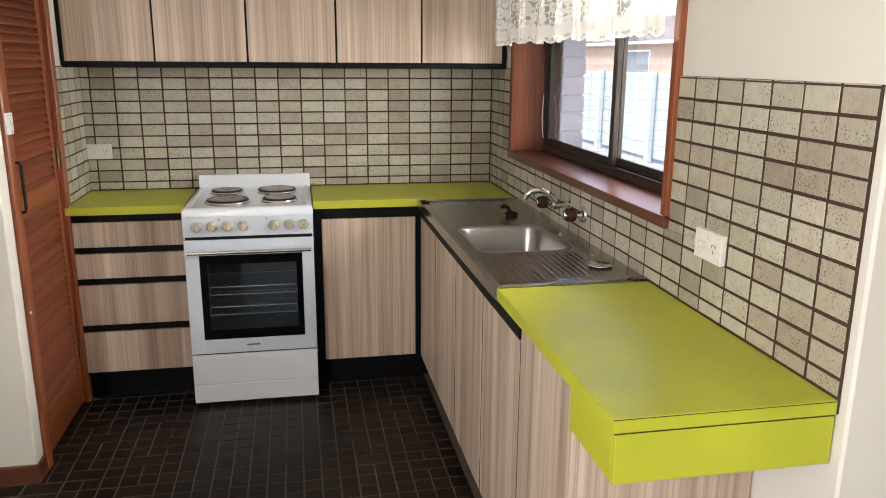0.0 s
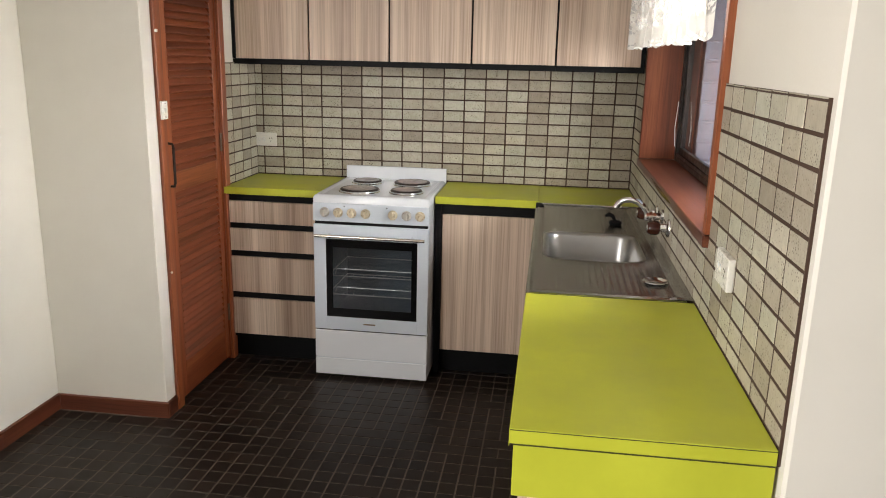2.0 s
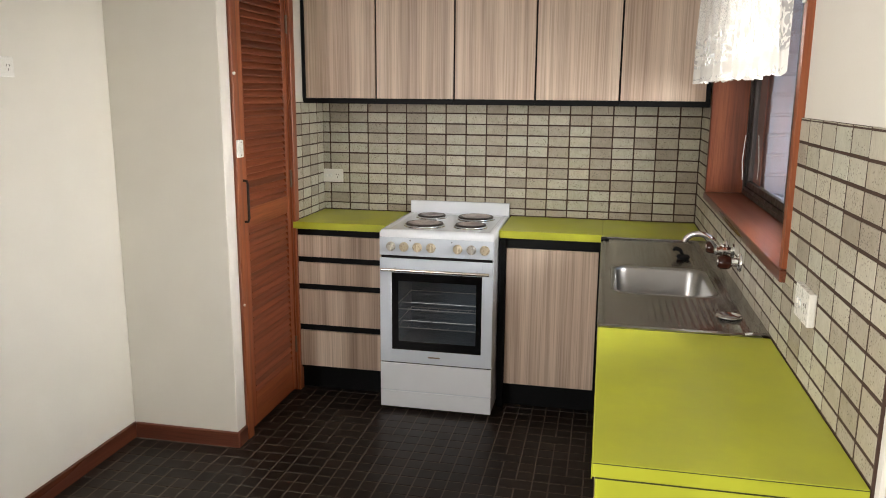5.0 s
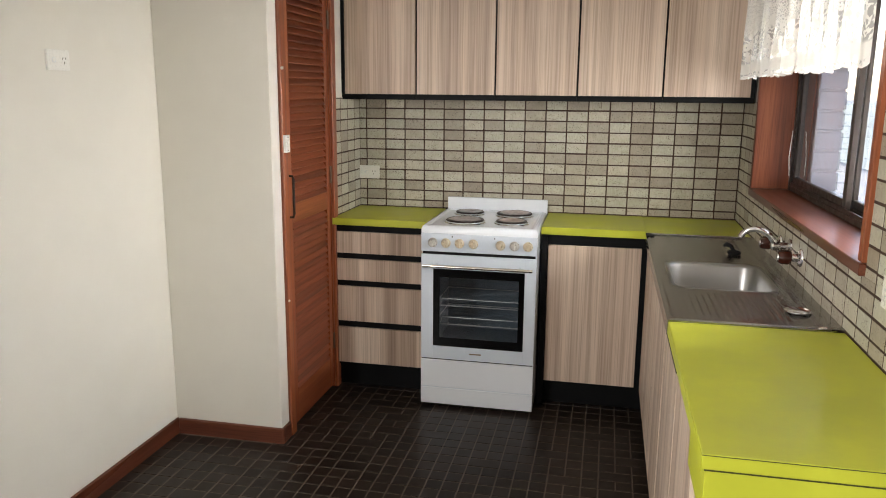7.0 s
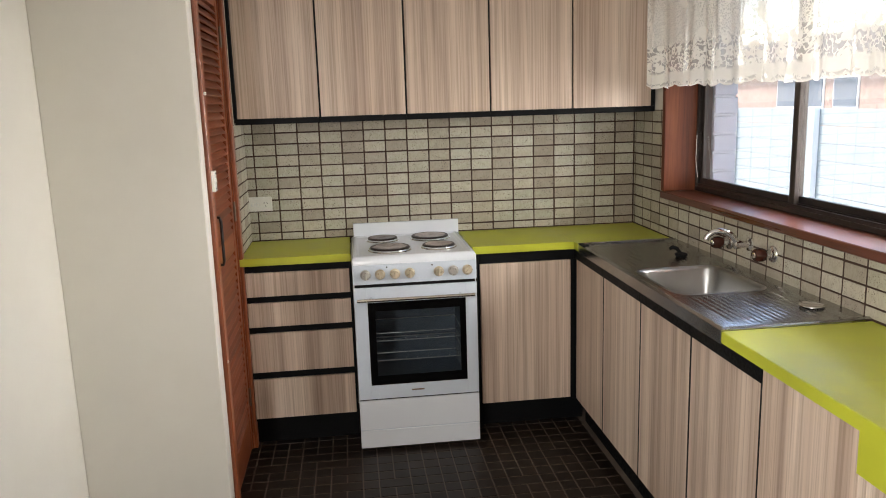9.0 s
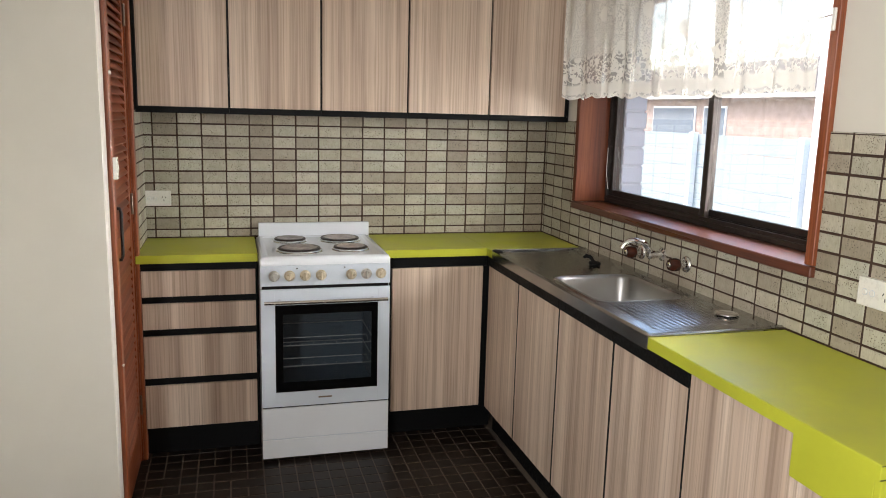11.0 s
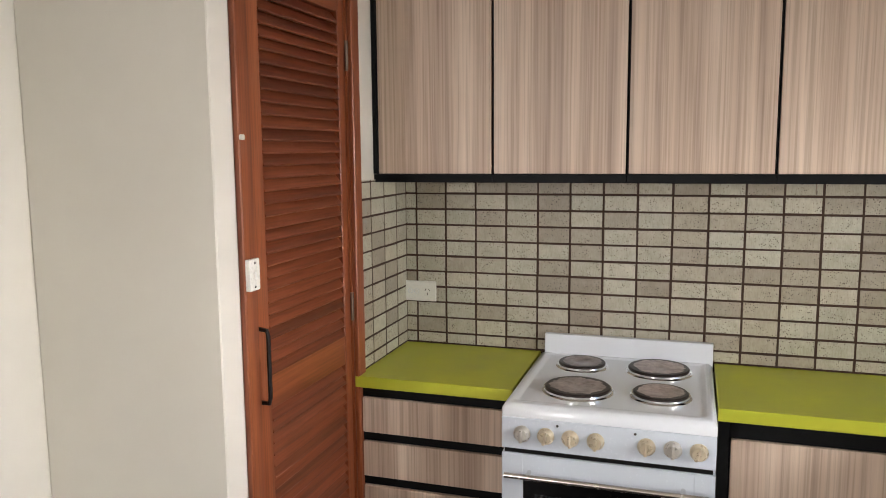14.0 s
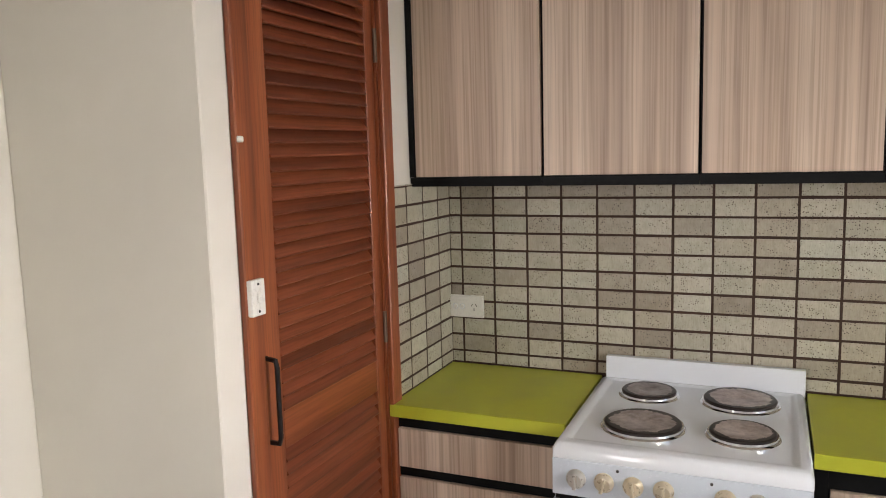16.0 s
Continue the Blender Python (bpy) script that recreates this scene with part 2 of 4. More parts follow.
def hotplate_material():
    """Cast iron, rubbed pale in the middle and burnt dark towards the rim with a ragged edge."""
    m, tree, sh = mat("burnt_cast_iron")
    tex = tree.nodes.new("ShaderNodeTexCoord")
    centre = tree.nodes.new("ShaderNodeVectorMath")
    centre.operation = "SUBTRACT"
    centre.inputs[1].default_value = (0.5, 0.5, 0.5)
    tree.links.new(tex.outputs["Generated"], centre.inputs[0])
    flat = tree.nodes.new("ShaderNodeVectorMath")
    flat.operation = "MULTIPLY"
    flat.inputs[1].default_value = (2, 2, 0)
    tree.links.new(centre.outputs[0], flat.inputs[0])
    length = tree.nodes.new("ShaderNodeVectorMath")
    length.operation = "LENGTH"
    tree.links.new(flat.outputs[0], length.inputs[0])
    cloud = noise_at(tree, coords(tree), 24, 6, 0.72)
    add = tree.nodes.new("ShaderNodeMath")
    add.operation = "MULTIPLY_ADD"
    add.inputs[1].default_value = 0.55
    tree.links.new(cloud, add.inputs[0])
    tree.links.new(length.outputs["Value"], add.inputs[2])
    info = tree.nodes.new("ShaderNodeObjectInfo")
    own = ramp(tree, info.outputs["Random"], [(0.0, (0.30, 0.265, 0.25)), (0.35, (0.46, 0.40, 0.38)), (0.7, (0.40, 0.30, 0.245)), (1.0, (0.54, 0.47, 0.45))])
    mott = ramp(tree, noise_at(tree, coords(tree), 26, 6, 0.72), [(0.34, (0.36, 0.33, 0.31)), (0.62, (1.15, 1.15, 1.15))])
    worn = mixed(tree, 0.75, own.outputs[0], mott.outputs[0], "MULTIPLY")
    rim = ramp(tree, add.outputs[0], [(0.0, (0, 0, 0)), (0.98, (0.0, 0.0, 0.0)), (1.0, (1, 1, 1))])
    half = tree.nodes.new("ShaderNodeMath")
    half.operation = "MULTIPLY"
    half.inputs[1].default_value = 0.9
    tree.links.new(add.outputs[0], half.inputs[0])
    tree.links.new(half.outputs[0], rim.inputs["Fac"])
    tree.links.new(mixed(tree, rim.outputs[0], worn, (0.022, 0.016, 0.014)), sh.inputs["Base Color"])
    sh.inputs["Roughness"].default_value = 0.4
    sh.inputs["Metallic"].default_value = 0.2
    bump(tree, sh, cloud, 0.15)
    return m


M_WALL = plain("cream_wall_paint", (0.71, 0.68, 0.605), 0.62, 0, 260, 0.025, 0.1)
M_WHITE = plain("white_ceiling_paint", (0.8, 0.79, 0.76), 0.8, 0, 200, 0.02)
M_OAK = woodgrain("pale_ash_laminate", 2, (0.41, 0.30, 0.228), (0.595, 0.462, 0.36), (0.73, 0.60, 0.485), 0.42, 145, 0.9)
M_BLACK = plain("black_laminate", (0.004, 0.0045, 0.005), 0.5, 0, 90, 0.15, 0.05)
M_BLACK.node_tree.nodes["Principled BSDF"].inputs["Specular IOR Level"].default_value = 0.16
M_GREEN = laminate("lime_green_laminate", (0.50, 0.525, 0.043))
M_RED_Z = woodgrain("red_brown_timber_upright", 2, (0.15, 0.036, 0.0135), (0.245, 0.062, 0.022), (0.33, 0.095, 0.034), 0.4, 190, 2.5)
M_RED_Y = woodgrain("red_brown_timber_level", 1, (0.15, 0.036, 0.0135), (0.245, 0.062, 0.022), (0.33, 0.095, 0.034), 0.36, 190, 2.5)
M_SLAT = woodgrain("louvre_timber", 1, (0.12, 0.030, 0.0135), (0.20, 0.049, 0.020), (0.27, 0.072, 0.029), 0.42, 190, 2.5)
M_DARK_Y = woodgrain("dark_varnished_sill_timber", 1, (0.075, 0.021, 0.0105), (0.115, 0.032, 0.016), (0.155, 0.047, 0.023), 0.3, 190, 2.5)
M_DARK_X = woodgrain("dark_skirting_timber", 0, (0.075, 0.021, 0.0105), (0.115, 0.032, 0.016), (0.155, 0.047, 0.023), 0.42, 190, 2.5)
# far jamb's red-brown timber, colour and sheen lowered against strong window light
M_JAMB = woodgrain("darkened_far_jamb_timber", 2, (0.09, 0.024, 0.0105), (0.145, 0.039, 0.016), (0.195, 0.057, 0.023), 0.42, 190, 2.5)
M_JAMB.node_tree.nodes["Principled BSDF"].inputs["Specular IOR Level"].default_value = 0.22
M_TILE = tile_material()
M_GROUT = plain("dark_brown_grout", (0.052, 0.027, 0.017), 0.85, 0, 300, 0.2, 0.3)
M_FLOOR = floor_material()
M_JOINT = plain("floor_joint", (0.105, 0.083, 0.064), 0.8, 0, 200, 0.25)
M_STEEL = steel_material("brushed_stainless_steel", 1)
M_BASIN = steel_material("stainless_basin_steel", 0, 0.3)
M_CHROME = plain("chrome", (0.78, 0.78, 0.78), 0.09, 1.0, 60, 0.03, 0.01, 0.03)
M_AMBER = plain("dark_amber_plastic", (0.045, 0.0125, 0.007), 0.14, 0, 60, 0.2, 0.02, 0.05)
M_ENAMEL = plain("white_enamel", (0.77, 0.81, 0.85), 0.17, 0, 120, 0.02, 0.004, 0.02)
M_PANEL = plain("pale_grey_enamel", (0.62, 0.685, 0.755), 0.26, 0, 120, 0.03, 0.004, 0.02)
M_PLASTIC = plain("white_switch_plastic", (0.78, 0.765, 0.71), 0.3, 0, 120, 0.02, 0.02)
M_SLOT = plain("dark_slot", (0.03, 0.028, 0.026), 0.6)
M_KNOB = plain("gold_cream_knob", (0.60, 0.52, 0.38), 0.33, 0.3, 90, 0.15, 0.05)
M_KNOB2 = plain("silver_grey_knob", (0.55, 0.53, 0.48), 0.33, 0.4, 90, 0.12, 0.05)
M_HANDLE = plain("gold_tinted_chrome", (0.66, 0.61, 0.54), 0.2, 1.0, 80, 0.05, 0.02)
M_GLASSBLK = plain("black_oven_glass", (0.002, 0.002, 0.0022), 0.1, 0, 60, 0.1, 0.01, 0.03)
M_GLASSBLK.node_tree.nodes["Principled BSDF"].inputs["Specular IOR Level"].default_value = 0.2
M_OVEN = plain("oven_enamel", (0.06, 0.085, 0.11), 0.45, 0, 60, 0.2)
M_OVENGLASS = glass_material("smoked_oven_glass", (0.62, 0.66, 0.68))
M_RACK = plain("oven_rack_wire", (0.42, 0.42, 0.41), 0.35, 0.6)
M_PLATE = hotplate_material()
M_IRON = plain("black_iron", (0.013, 0.012, 0.012), 0.38, 0.3)
M_HINGE = plain("tarnished_hinge_steel", (0.22, 0.17, 0.13), 0.4, 0.9)
M_ALU = plain("dark_bronze_aluminium", (0.035, 0.027, 0.023), 0.38, 0.5)
M_GLASS = glass_material("window_glass")
M_LACE = lace_material()
# black for rubber parts and for the shade strips in the oven gaps
M_RUBBER_SHADE = plain("black_rubber_and_gap_shade", (0.004, 0.004, 0.0045), 0.7)
M_RUBBER_SHADE.node_tree.nodes["Principled BSDF"].inputs["Specular IOR Level"].default_value = 0.2
M_BRICK = plain("grey_clay_brick", (0.55, 0.58, 0.66), 0.85, 0, 90, 0.06, 0.4)
M_MORTAR = plain("pale_mortar", (0.55, 0.57, 0.62), 0.9, 0, 200, 0.1, 0.4)
M_BRICK2 = plain("orange_clay_brick", (0.30, 0.22, 0.18), 0.85, 0, 20, 0.2, 0.4)
M_ROOF = plain("grey_brown_roof_tile", (0.06, 0.045, 0.038), 0.8, 0, 12, 0.2, 0.4)
M_BOARD = plain("weathered_pale_boards", (0.25, 0.285, 0.28), 0.9, 0, 40, 0.08)
M_FENCE = plain("white_painted_boards", (0.78, 0.78, 0.75), 0.6, 0, 60, 0.04)
M_CONC = plain("pale_concrete", (0.27, 0.27, 0.26), 0.85, 0, 30, 0.12, 0.3)
M_SHUT = plain("blue_grey_blind", (0.16, 0.18, 0.195), 0.8)
M_SHUT.node_tree.nodes["Principled BSDF"].inputs["Specular IOR Level"].default_value = 0.0
M_LEDGE = plain("green_edge_seam", (0.05, 0.055, 0.01), 0.6)


# mesh helpers
def add_box(bm, x0, x1, y0, y1, z0, z1, bevel=0.0, segments=1):
    got = bmesh.ops.create_cube(bm, size=1.0)["verts"]
    for v in got:
        v.co = ((x0 + x1) / 2 + v.co.x * (x1 - x0), (y0 + y1) / 2 + v.co.y * (y1 - y0), (z0 + z1) / 2 + v.co.z * (z1 - z0))
    if bevel:
        edges = list({e for v in got for e in v.link_edges})
        bmesh.ops.bevel(bm, geom=edges, offset=bevel, segments=segments, profile=0.6, affect="EDGES", clamp_overlap=True)
    return bm


def box(x0, x1, y0, y1, z0, z1, bevel=0.0, segments=1):
    return add_box(bmesh.new(), x0, x1, y0, y1, z0, z1, bevel, segments)


def add_lathe(bm, profile, m, steps=28):
    """Turns (radius, height) rows round the z axis, then places them by m."""
    rings = []
    for r, h in profile:
        if r < 1e-6:
            rings.append([bm.verts.new(m @ Vector((0, 0, h)))])
        else:
            rings.append([bm.verts.new(m @ Vector((r * math.cos(2 * math.pi * k / steps), r * math.sin(2 * math.pi * k / steps), h))) for k in range(steps)])
    for a, b in zip(rings, rings[1:]):
        for k in range(steps):
            j = (k + 1) % steps
            if len(a) == 1 and len(b) == 1:
                continue
            if len(a) == 1:
                bm.faces.new((a[0], b[j], b[k]))
            elif len(b) == 1:
                bm.faces.new((a[k], a[j], b[0]))
            else:
                bm.faces.new((a[k], a[j], b[j], b[k]))
    bmesh.ops.recalc_face_normals(bm, faces=bm.faces[:])
    return bm


def lathe(profile, m, steps=28):
    return add_lathe(bmesh.new(), profile, m, steps)


def add_tube(bm, points, radius, steps=8):
    """A round bar along a line of points; radius one number or one for each point."""
    pts = [Vector(p) for p in points]
    radii = radius if isinstance(radius, (list, tuple)) else [radius] * len(pts)
    rings, side = [], None
    for n, p in enumerate(pts):
        way = (pts[min(n + 1, len(pts) - 1)] - pts[max(n - 1, 0)]).normalized()
        if side is None:
            side = way.orthogonal().normalized()
        side = (side - way * side.dot(way)).normalized()
        up = way.cross(side)
        rings.append([bm.verts.new(p + radii[n] * (math.cos(2 * math.pi * k / steps) * side + math.sin(2 * math.pi * k / steps) * up)) for k in range(steps)])
    for a, b in zip(rings, rings[1:]):
        for k in range(steps):
            bm.faces.new((a[k], a[(k + 1) % steps], b[(k + 1) % steps], b[k]))
    bm.faces.new(list(reversed(rings[0])))
    bm.faces.new(rings[-1])
    bmesh.ops.recalc_face_normals(bm, faces=bm.faces[:])
    return bm


def tube(points, radius, steps=8):
    return add_tube(bmesh.new(), points, radius, steps)


def arc(centre, r, a0, a1, u, v, n=10):
    c, u, v = Vector(centre), Vector(u), Vector(v)
    return [c + r * (math.cos(radians(a0 + (a1 - a0) * k / n)) * u + math.sin(radians(a0 + (a1 - a0) * k / n)) * v) for k in range(n + 1)]


def smooth(mesh, degrees=40):
    for p in mesh.polygons:
        p.use_smooth = True
    mesh.set_sharp_from_angle(angle=radians(degrees))


def part(name, bm, material, parent, label="", soft=False):
    """One mesh object, in world measures, under a thing or a part."""
    mesh = bpy.data.meshes.new(name)
    bm.to_mesh(mesh)
    bm.free()
    mesh.materials.append(material)
    if soft:
        smooth(mesh)
    ob = new(name, mesh)
    if parent is not None:
        ob.parent = parent
        ob.matrix_parent_inverse = Matrix.Translation(-world_place(parent))
    if label:
        tagged(ob, label)
    return ob


def world_place(ob):
    place = Vector(ob.location)
    up = ob.parent
    if up is not None:
        place = place + ob.matrix_parent_inverse.translation + world_place(up)
    return place


def thing(name, at, label, category, group=""):
    ob = new(name)
    ob.location = at
    ob.empty_display_size = 0.05
    return tagged(ob, label, category, group)


def structure(name, bm, material, label, category, soft=False):
    return tagged(part(name, bm, material, None, label, soft), label, category, kind="structure")


# ---- the large structure: a kitchen bay that opens into a living room ----
BACK, RIGHT, PANTRY, PFRONT, LEFT, CEIL = 4.05, 1.05, -0.91, 2.936, -1.41, 2.42
NIB, TILETOP, BENCH = 1.345, 1.47, 0.886
EAST, SOUTH = 3.45, -3.6
WY0, WY1, WZ0, WZ1 = 2.085, 3.672, 1.062, 2.06

structure("floor", box(LEFT - 0.2, EAST + 0.2, SOUTH - 0.2, BACK + 0.2, -0.12, -0.0015), M_JOINT, "dark floor bed with pale brown joints", "floor")
structure("ceiling", box(LEFT - 0.2, EAST + 0.2, SOUTH - 0.2, BACK + 0.2, CEIL, CEIL + 0.15), M_WHITE, "plain white painted ceiling", "ceiling")
structure("wall_back", box(LEFT - 0.2, RIGHT + 0.35, BACK + 0.006, BACK + 0.2, -0.12, CEIL), M_WALL, "cream painted kitchen back wall", "wall")

bm = bmesh.new()
add_box(bm, RIGHT + 0.006, RIGHT + 0.22, NIB, WY0 + 0.015, -0.12, CEIL, 0.006)
add_box(bm, RIGHT + 0.006, RIGHT + 0.22, WY1 - 0.015, BACK + 0.006, -0.12, CEIL)
add_box(bm, RIGHT + 0.006, RIGHT + 0.22, WY0 + 0.015, WY1 - 0.015, -0.12, WZ0 + 0.015)
add_box(bm, RIGHT + 0.006, RIGHT + 0.22, WY0 + 0.015, WY1 - 0.015, WZ1 - 0.015, CEIL)
structure("wall_window_side", bm, M_WALL, "cream painted kitchen wall with a window", "wall")
structure("wall_nib", box(RIGHT + 0.22, EAST + 0.2, NIB + 0.0, NIB + 0.2, -0.12, CEIL), M_WALL, "cream painted wall beside the bench end", "wall")
bm = bmesh.new()
add_box(bm, LEFT - 0.2, LEFT, 0.0, BACK + 0.006, -0.12, CEIL)
add_box(bm, LEFT - 0.2, LEFT, SOUTH - 0.2, -1.2, -0.12, CEIL)
# opening added out of view for the west fill
add_box(bm, LEFT - 0.2, LEFT, -1.2, 0.0, -0.12, 0.85)
add_box(bm, LEFT - 0.2, LEFT, -1.2, 0.0, 2.15, CEIL)
structure("wall_left", bm, M_WALL, "cream painted side wall lit by daylight", "wall")
structure("wall_pantry_front", box(LEFT, PANTRY, PFRONT, PFRONT + 0.08, -0.12, CEIL, 0.003), M_WALL, "cream painted pantry end wall", "wall")
DY0, DY1, DZ1 = 3.045, 3.62, 2.045
bm = bmesh.new()
add_box(bm, PANTRY - 0.08, PANTRY, PFRONT + 0.08, DY0, -0.12, CEIL)
add_box(bm, PANTRY - 0.08, PANTRY, DY1, BACK + 0.006, -0.12, CEIL)
add_box(bm, PANTRY - 0.08, PANTRY, DY0, DY1, DZ1, CEIL)
structure("wall_pantry_side", bm, M_WALL, "cream painted pantry wall with a louvred door", "wall")
# unseen wall; its opening is added to let light in
bm = bmesh.new()
add_box(bm, EAST, EAST + 0.2, SOUTH - 0.2, -1.92, -0.12, CEIL)
add_box(bm, EAST, EAST + 0.2, -1.0, NIB, -0.12, CEIL)
add_box(bm, EAST, EAST + 0.2, -1.92, -1.0, 2.08, CEIL)
structure("wall_east", bm, M_WALL, "cream painted unseen wall with an added east opening", "wall")
bm = box(LEFT, EAST, SOUTH - 0.2, SOUTH, -0.12, CEIL)
# unseen slab added to keep sun out of the west opening
structure("verandah_roof", box(LEFT - 1.55, LEFT - 0.2, -5.0, 1.0, CEIL + 0.02, CEIL + 0.1), M_WHITE, "unseen white slab shielding the west opening from sun", "roof")
structure("wall_south", bm, M_WALL, "cream painted rear living room wall", "wall")


def skirting(name, bm_):
    return structure(name, bm_, M_DARK_Y, "red-brown stained timber skirting board", "skirting board")


def skirt_profile(bm_, x0, x1, y0, y1):
    add_box(bm_, x0, x1, y0, y1, -0.004, 0.07, 0.004)
    return bm_


skirting("baseboard", skirt_profile(bmesh.new(), LEFT, LEFT + 0.013, SOUTH, PFRONT))
tagged(part("baseboard", skirt_profile(bmesh.new(), LEFT + 0.013, PANTRY + 0.013, PFRONT - 0.013, PFRONT), M_DARK_X, None), "red-brown stained timber skirting board", "skirting board", kind="structure")
skirting("baseboard", skirt_profile(bmesh.new(), PANTRY, PANTRY + 0.013, PFRONT, 3.01))

# pantry door frame
bm = bmesh.new()
add_box(bm, PANTRY, PANTRY + 0.016, 3.012, 3.063, -0.004, 2.084, 0.003)
add_box(bm, PANTRY - 0.08, PANTRY, 3.046, 3.062, -0.004, 2.044)
structure("trim", bm, M_RED_Z, "red-brown timber door architrave on the latch side", "door frame")
bm = bmesh.new()
add_box(bm, PANTRY, PANTRY + 0.016, 3.607, 3.656, -0.004, 2.084, 0.003)
add_box(bm, PANTRY - 0.08, PANTRY, 3.604, 3.619, -0.004, 2.044)
structure("trim", bm, M_RED_Z, "red-brown timber door architrave on the hinge side", "door frame")
bm = bmesh.new()
add_box(bm, PANTRY, PANTRY + 0.0155, 3.063, 3.607, 2.036, 2.0835, 0.003)
add_box(bm, PANTRY - 0.08, PANTRY, 3.062, 3.604, 2.032, 2.044)
structure("trim", bm, M_RED_Y, "red-brown timber door head architrave", "door frame")


# ---- pantry door with louvres ----
def louvre_door():
    d = tagged(thing("door_1", (PANTRY - 0.03, 3.33, 0.0), "closed red-brown timber pantry door with louvres", "door"), kind="structure")
    x1, x0 = PANTRY - 0.006, PANTRY - 0.036
    y0, y1 = 3.064, 3.602
    part("stile", box(x0, x1, y0, 3.143, 0.012, 2.03, 0.002), M_RED_Z, d)
    part("stile", box(x0, x1, 3.56, y1, 0.012, 2.03, 0.002), M_RED_Z, d)
    for name, z0, z1 in (("top_rail", 1.945, 2.03), ("middle_rail", 0.935, 1.02), ("bottom_rail", 0.012, 0.17)):
        part(name, box(x0, x1 - 0.001, 3.143, 3.56, z0, z1, 0.001), M_RED_Y, d)
    slat = bmesh.new()
    add_box(slat, -0.021, 0.021, -0.2085, 0.2085, -0.0035, 0.0035, 0.0015)
    mesh = bpy.data.meshes.new("slat")
    slat.to_mesh(mesh)
    slat.free()
    mesh.materials.append(M_SLAT)
    for z0, z1 in ((0.17, 0.935), (1.02, 1.945)):
        count = round((z1 - z0) / 0.0295)
        for k in range(count):
            s = new("slat", mesh)
            s.parent = d
            tilt = 52 + random.uniform(-1.5, 1.5)
            s.matrix_local = pose(0.011, 0.0215, z0 + (k + 0.5) * (z1 - z0) / count, 0, tilt, 0)
    h = part("handle", tube([(x1, 3.090, 1.148), (x1 + 0.027, 3.086, 1.146), (x1 + 0.031, 3.085, 1.132), (x1 + 0.031, 3.085, 0.985), (x1 + 0.027, 3.086, 0.971), (x1, 3.090, 0.969)], 0.0055, 8), M_IRON, d, "slim black iron pull handle")
    for z in (1.83, 1.10, 0.25):
        b = bmesh.new()
        add_lathe(b, [(0, -0.042), (0.0055, -0.042), (0.0055, 0.042), (0, 0.042)], pose(x1 + 0.005, 3.604, z), 10)
        part("hinge", b, M_HINGE, d, "tarnished steel butt hinge")
    return d


louvre_door()
catch = thing("door_catch", (PANTRY + 0.017, 3.016, 1.59), "small white plastic catch on the door architrave", "catch")
part("body", box(PANTRY + 0.016, PANTRY + 0.024, 3.010, 3.024, 1.585, 1.597, 0.002), M_PLASTIC, catch)
catch2 = thing("door_catch", (PANTRY + 0.017, 3.016, 0.62), "small white plastic catch on the door architrave", "catch")
part("body", box(PANTRY + 0.016, PANTRY + 0.022, 3.010, 3.022, 0.615, 0.624, 0.002), M_PLASTIC, catch2)


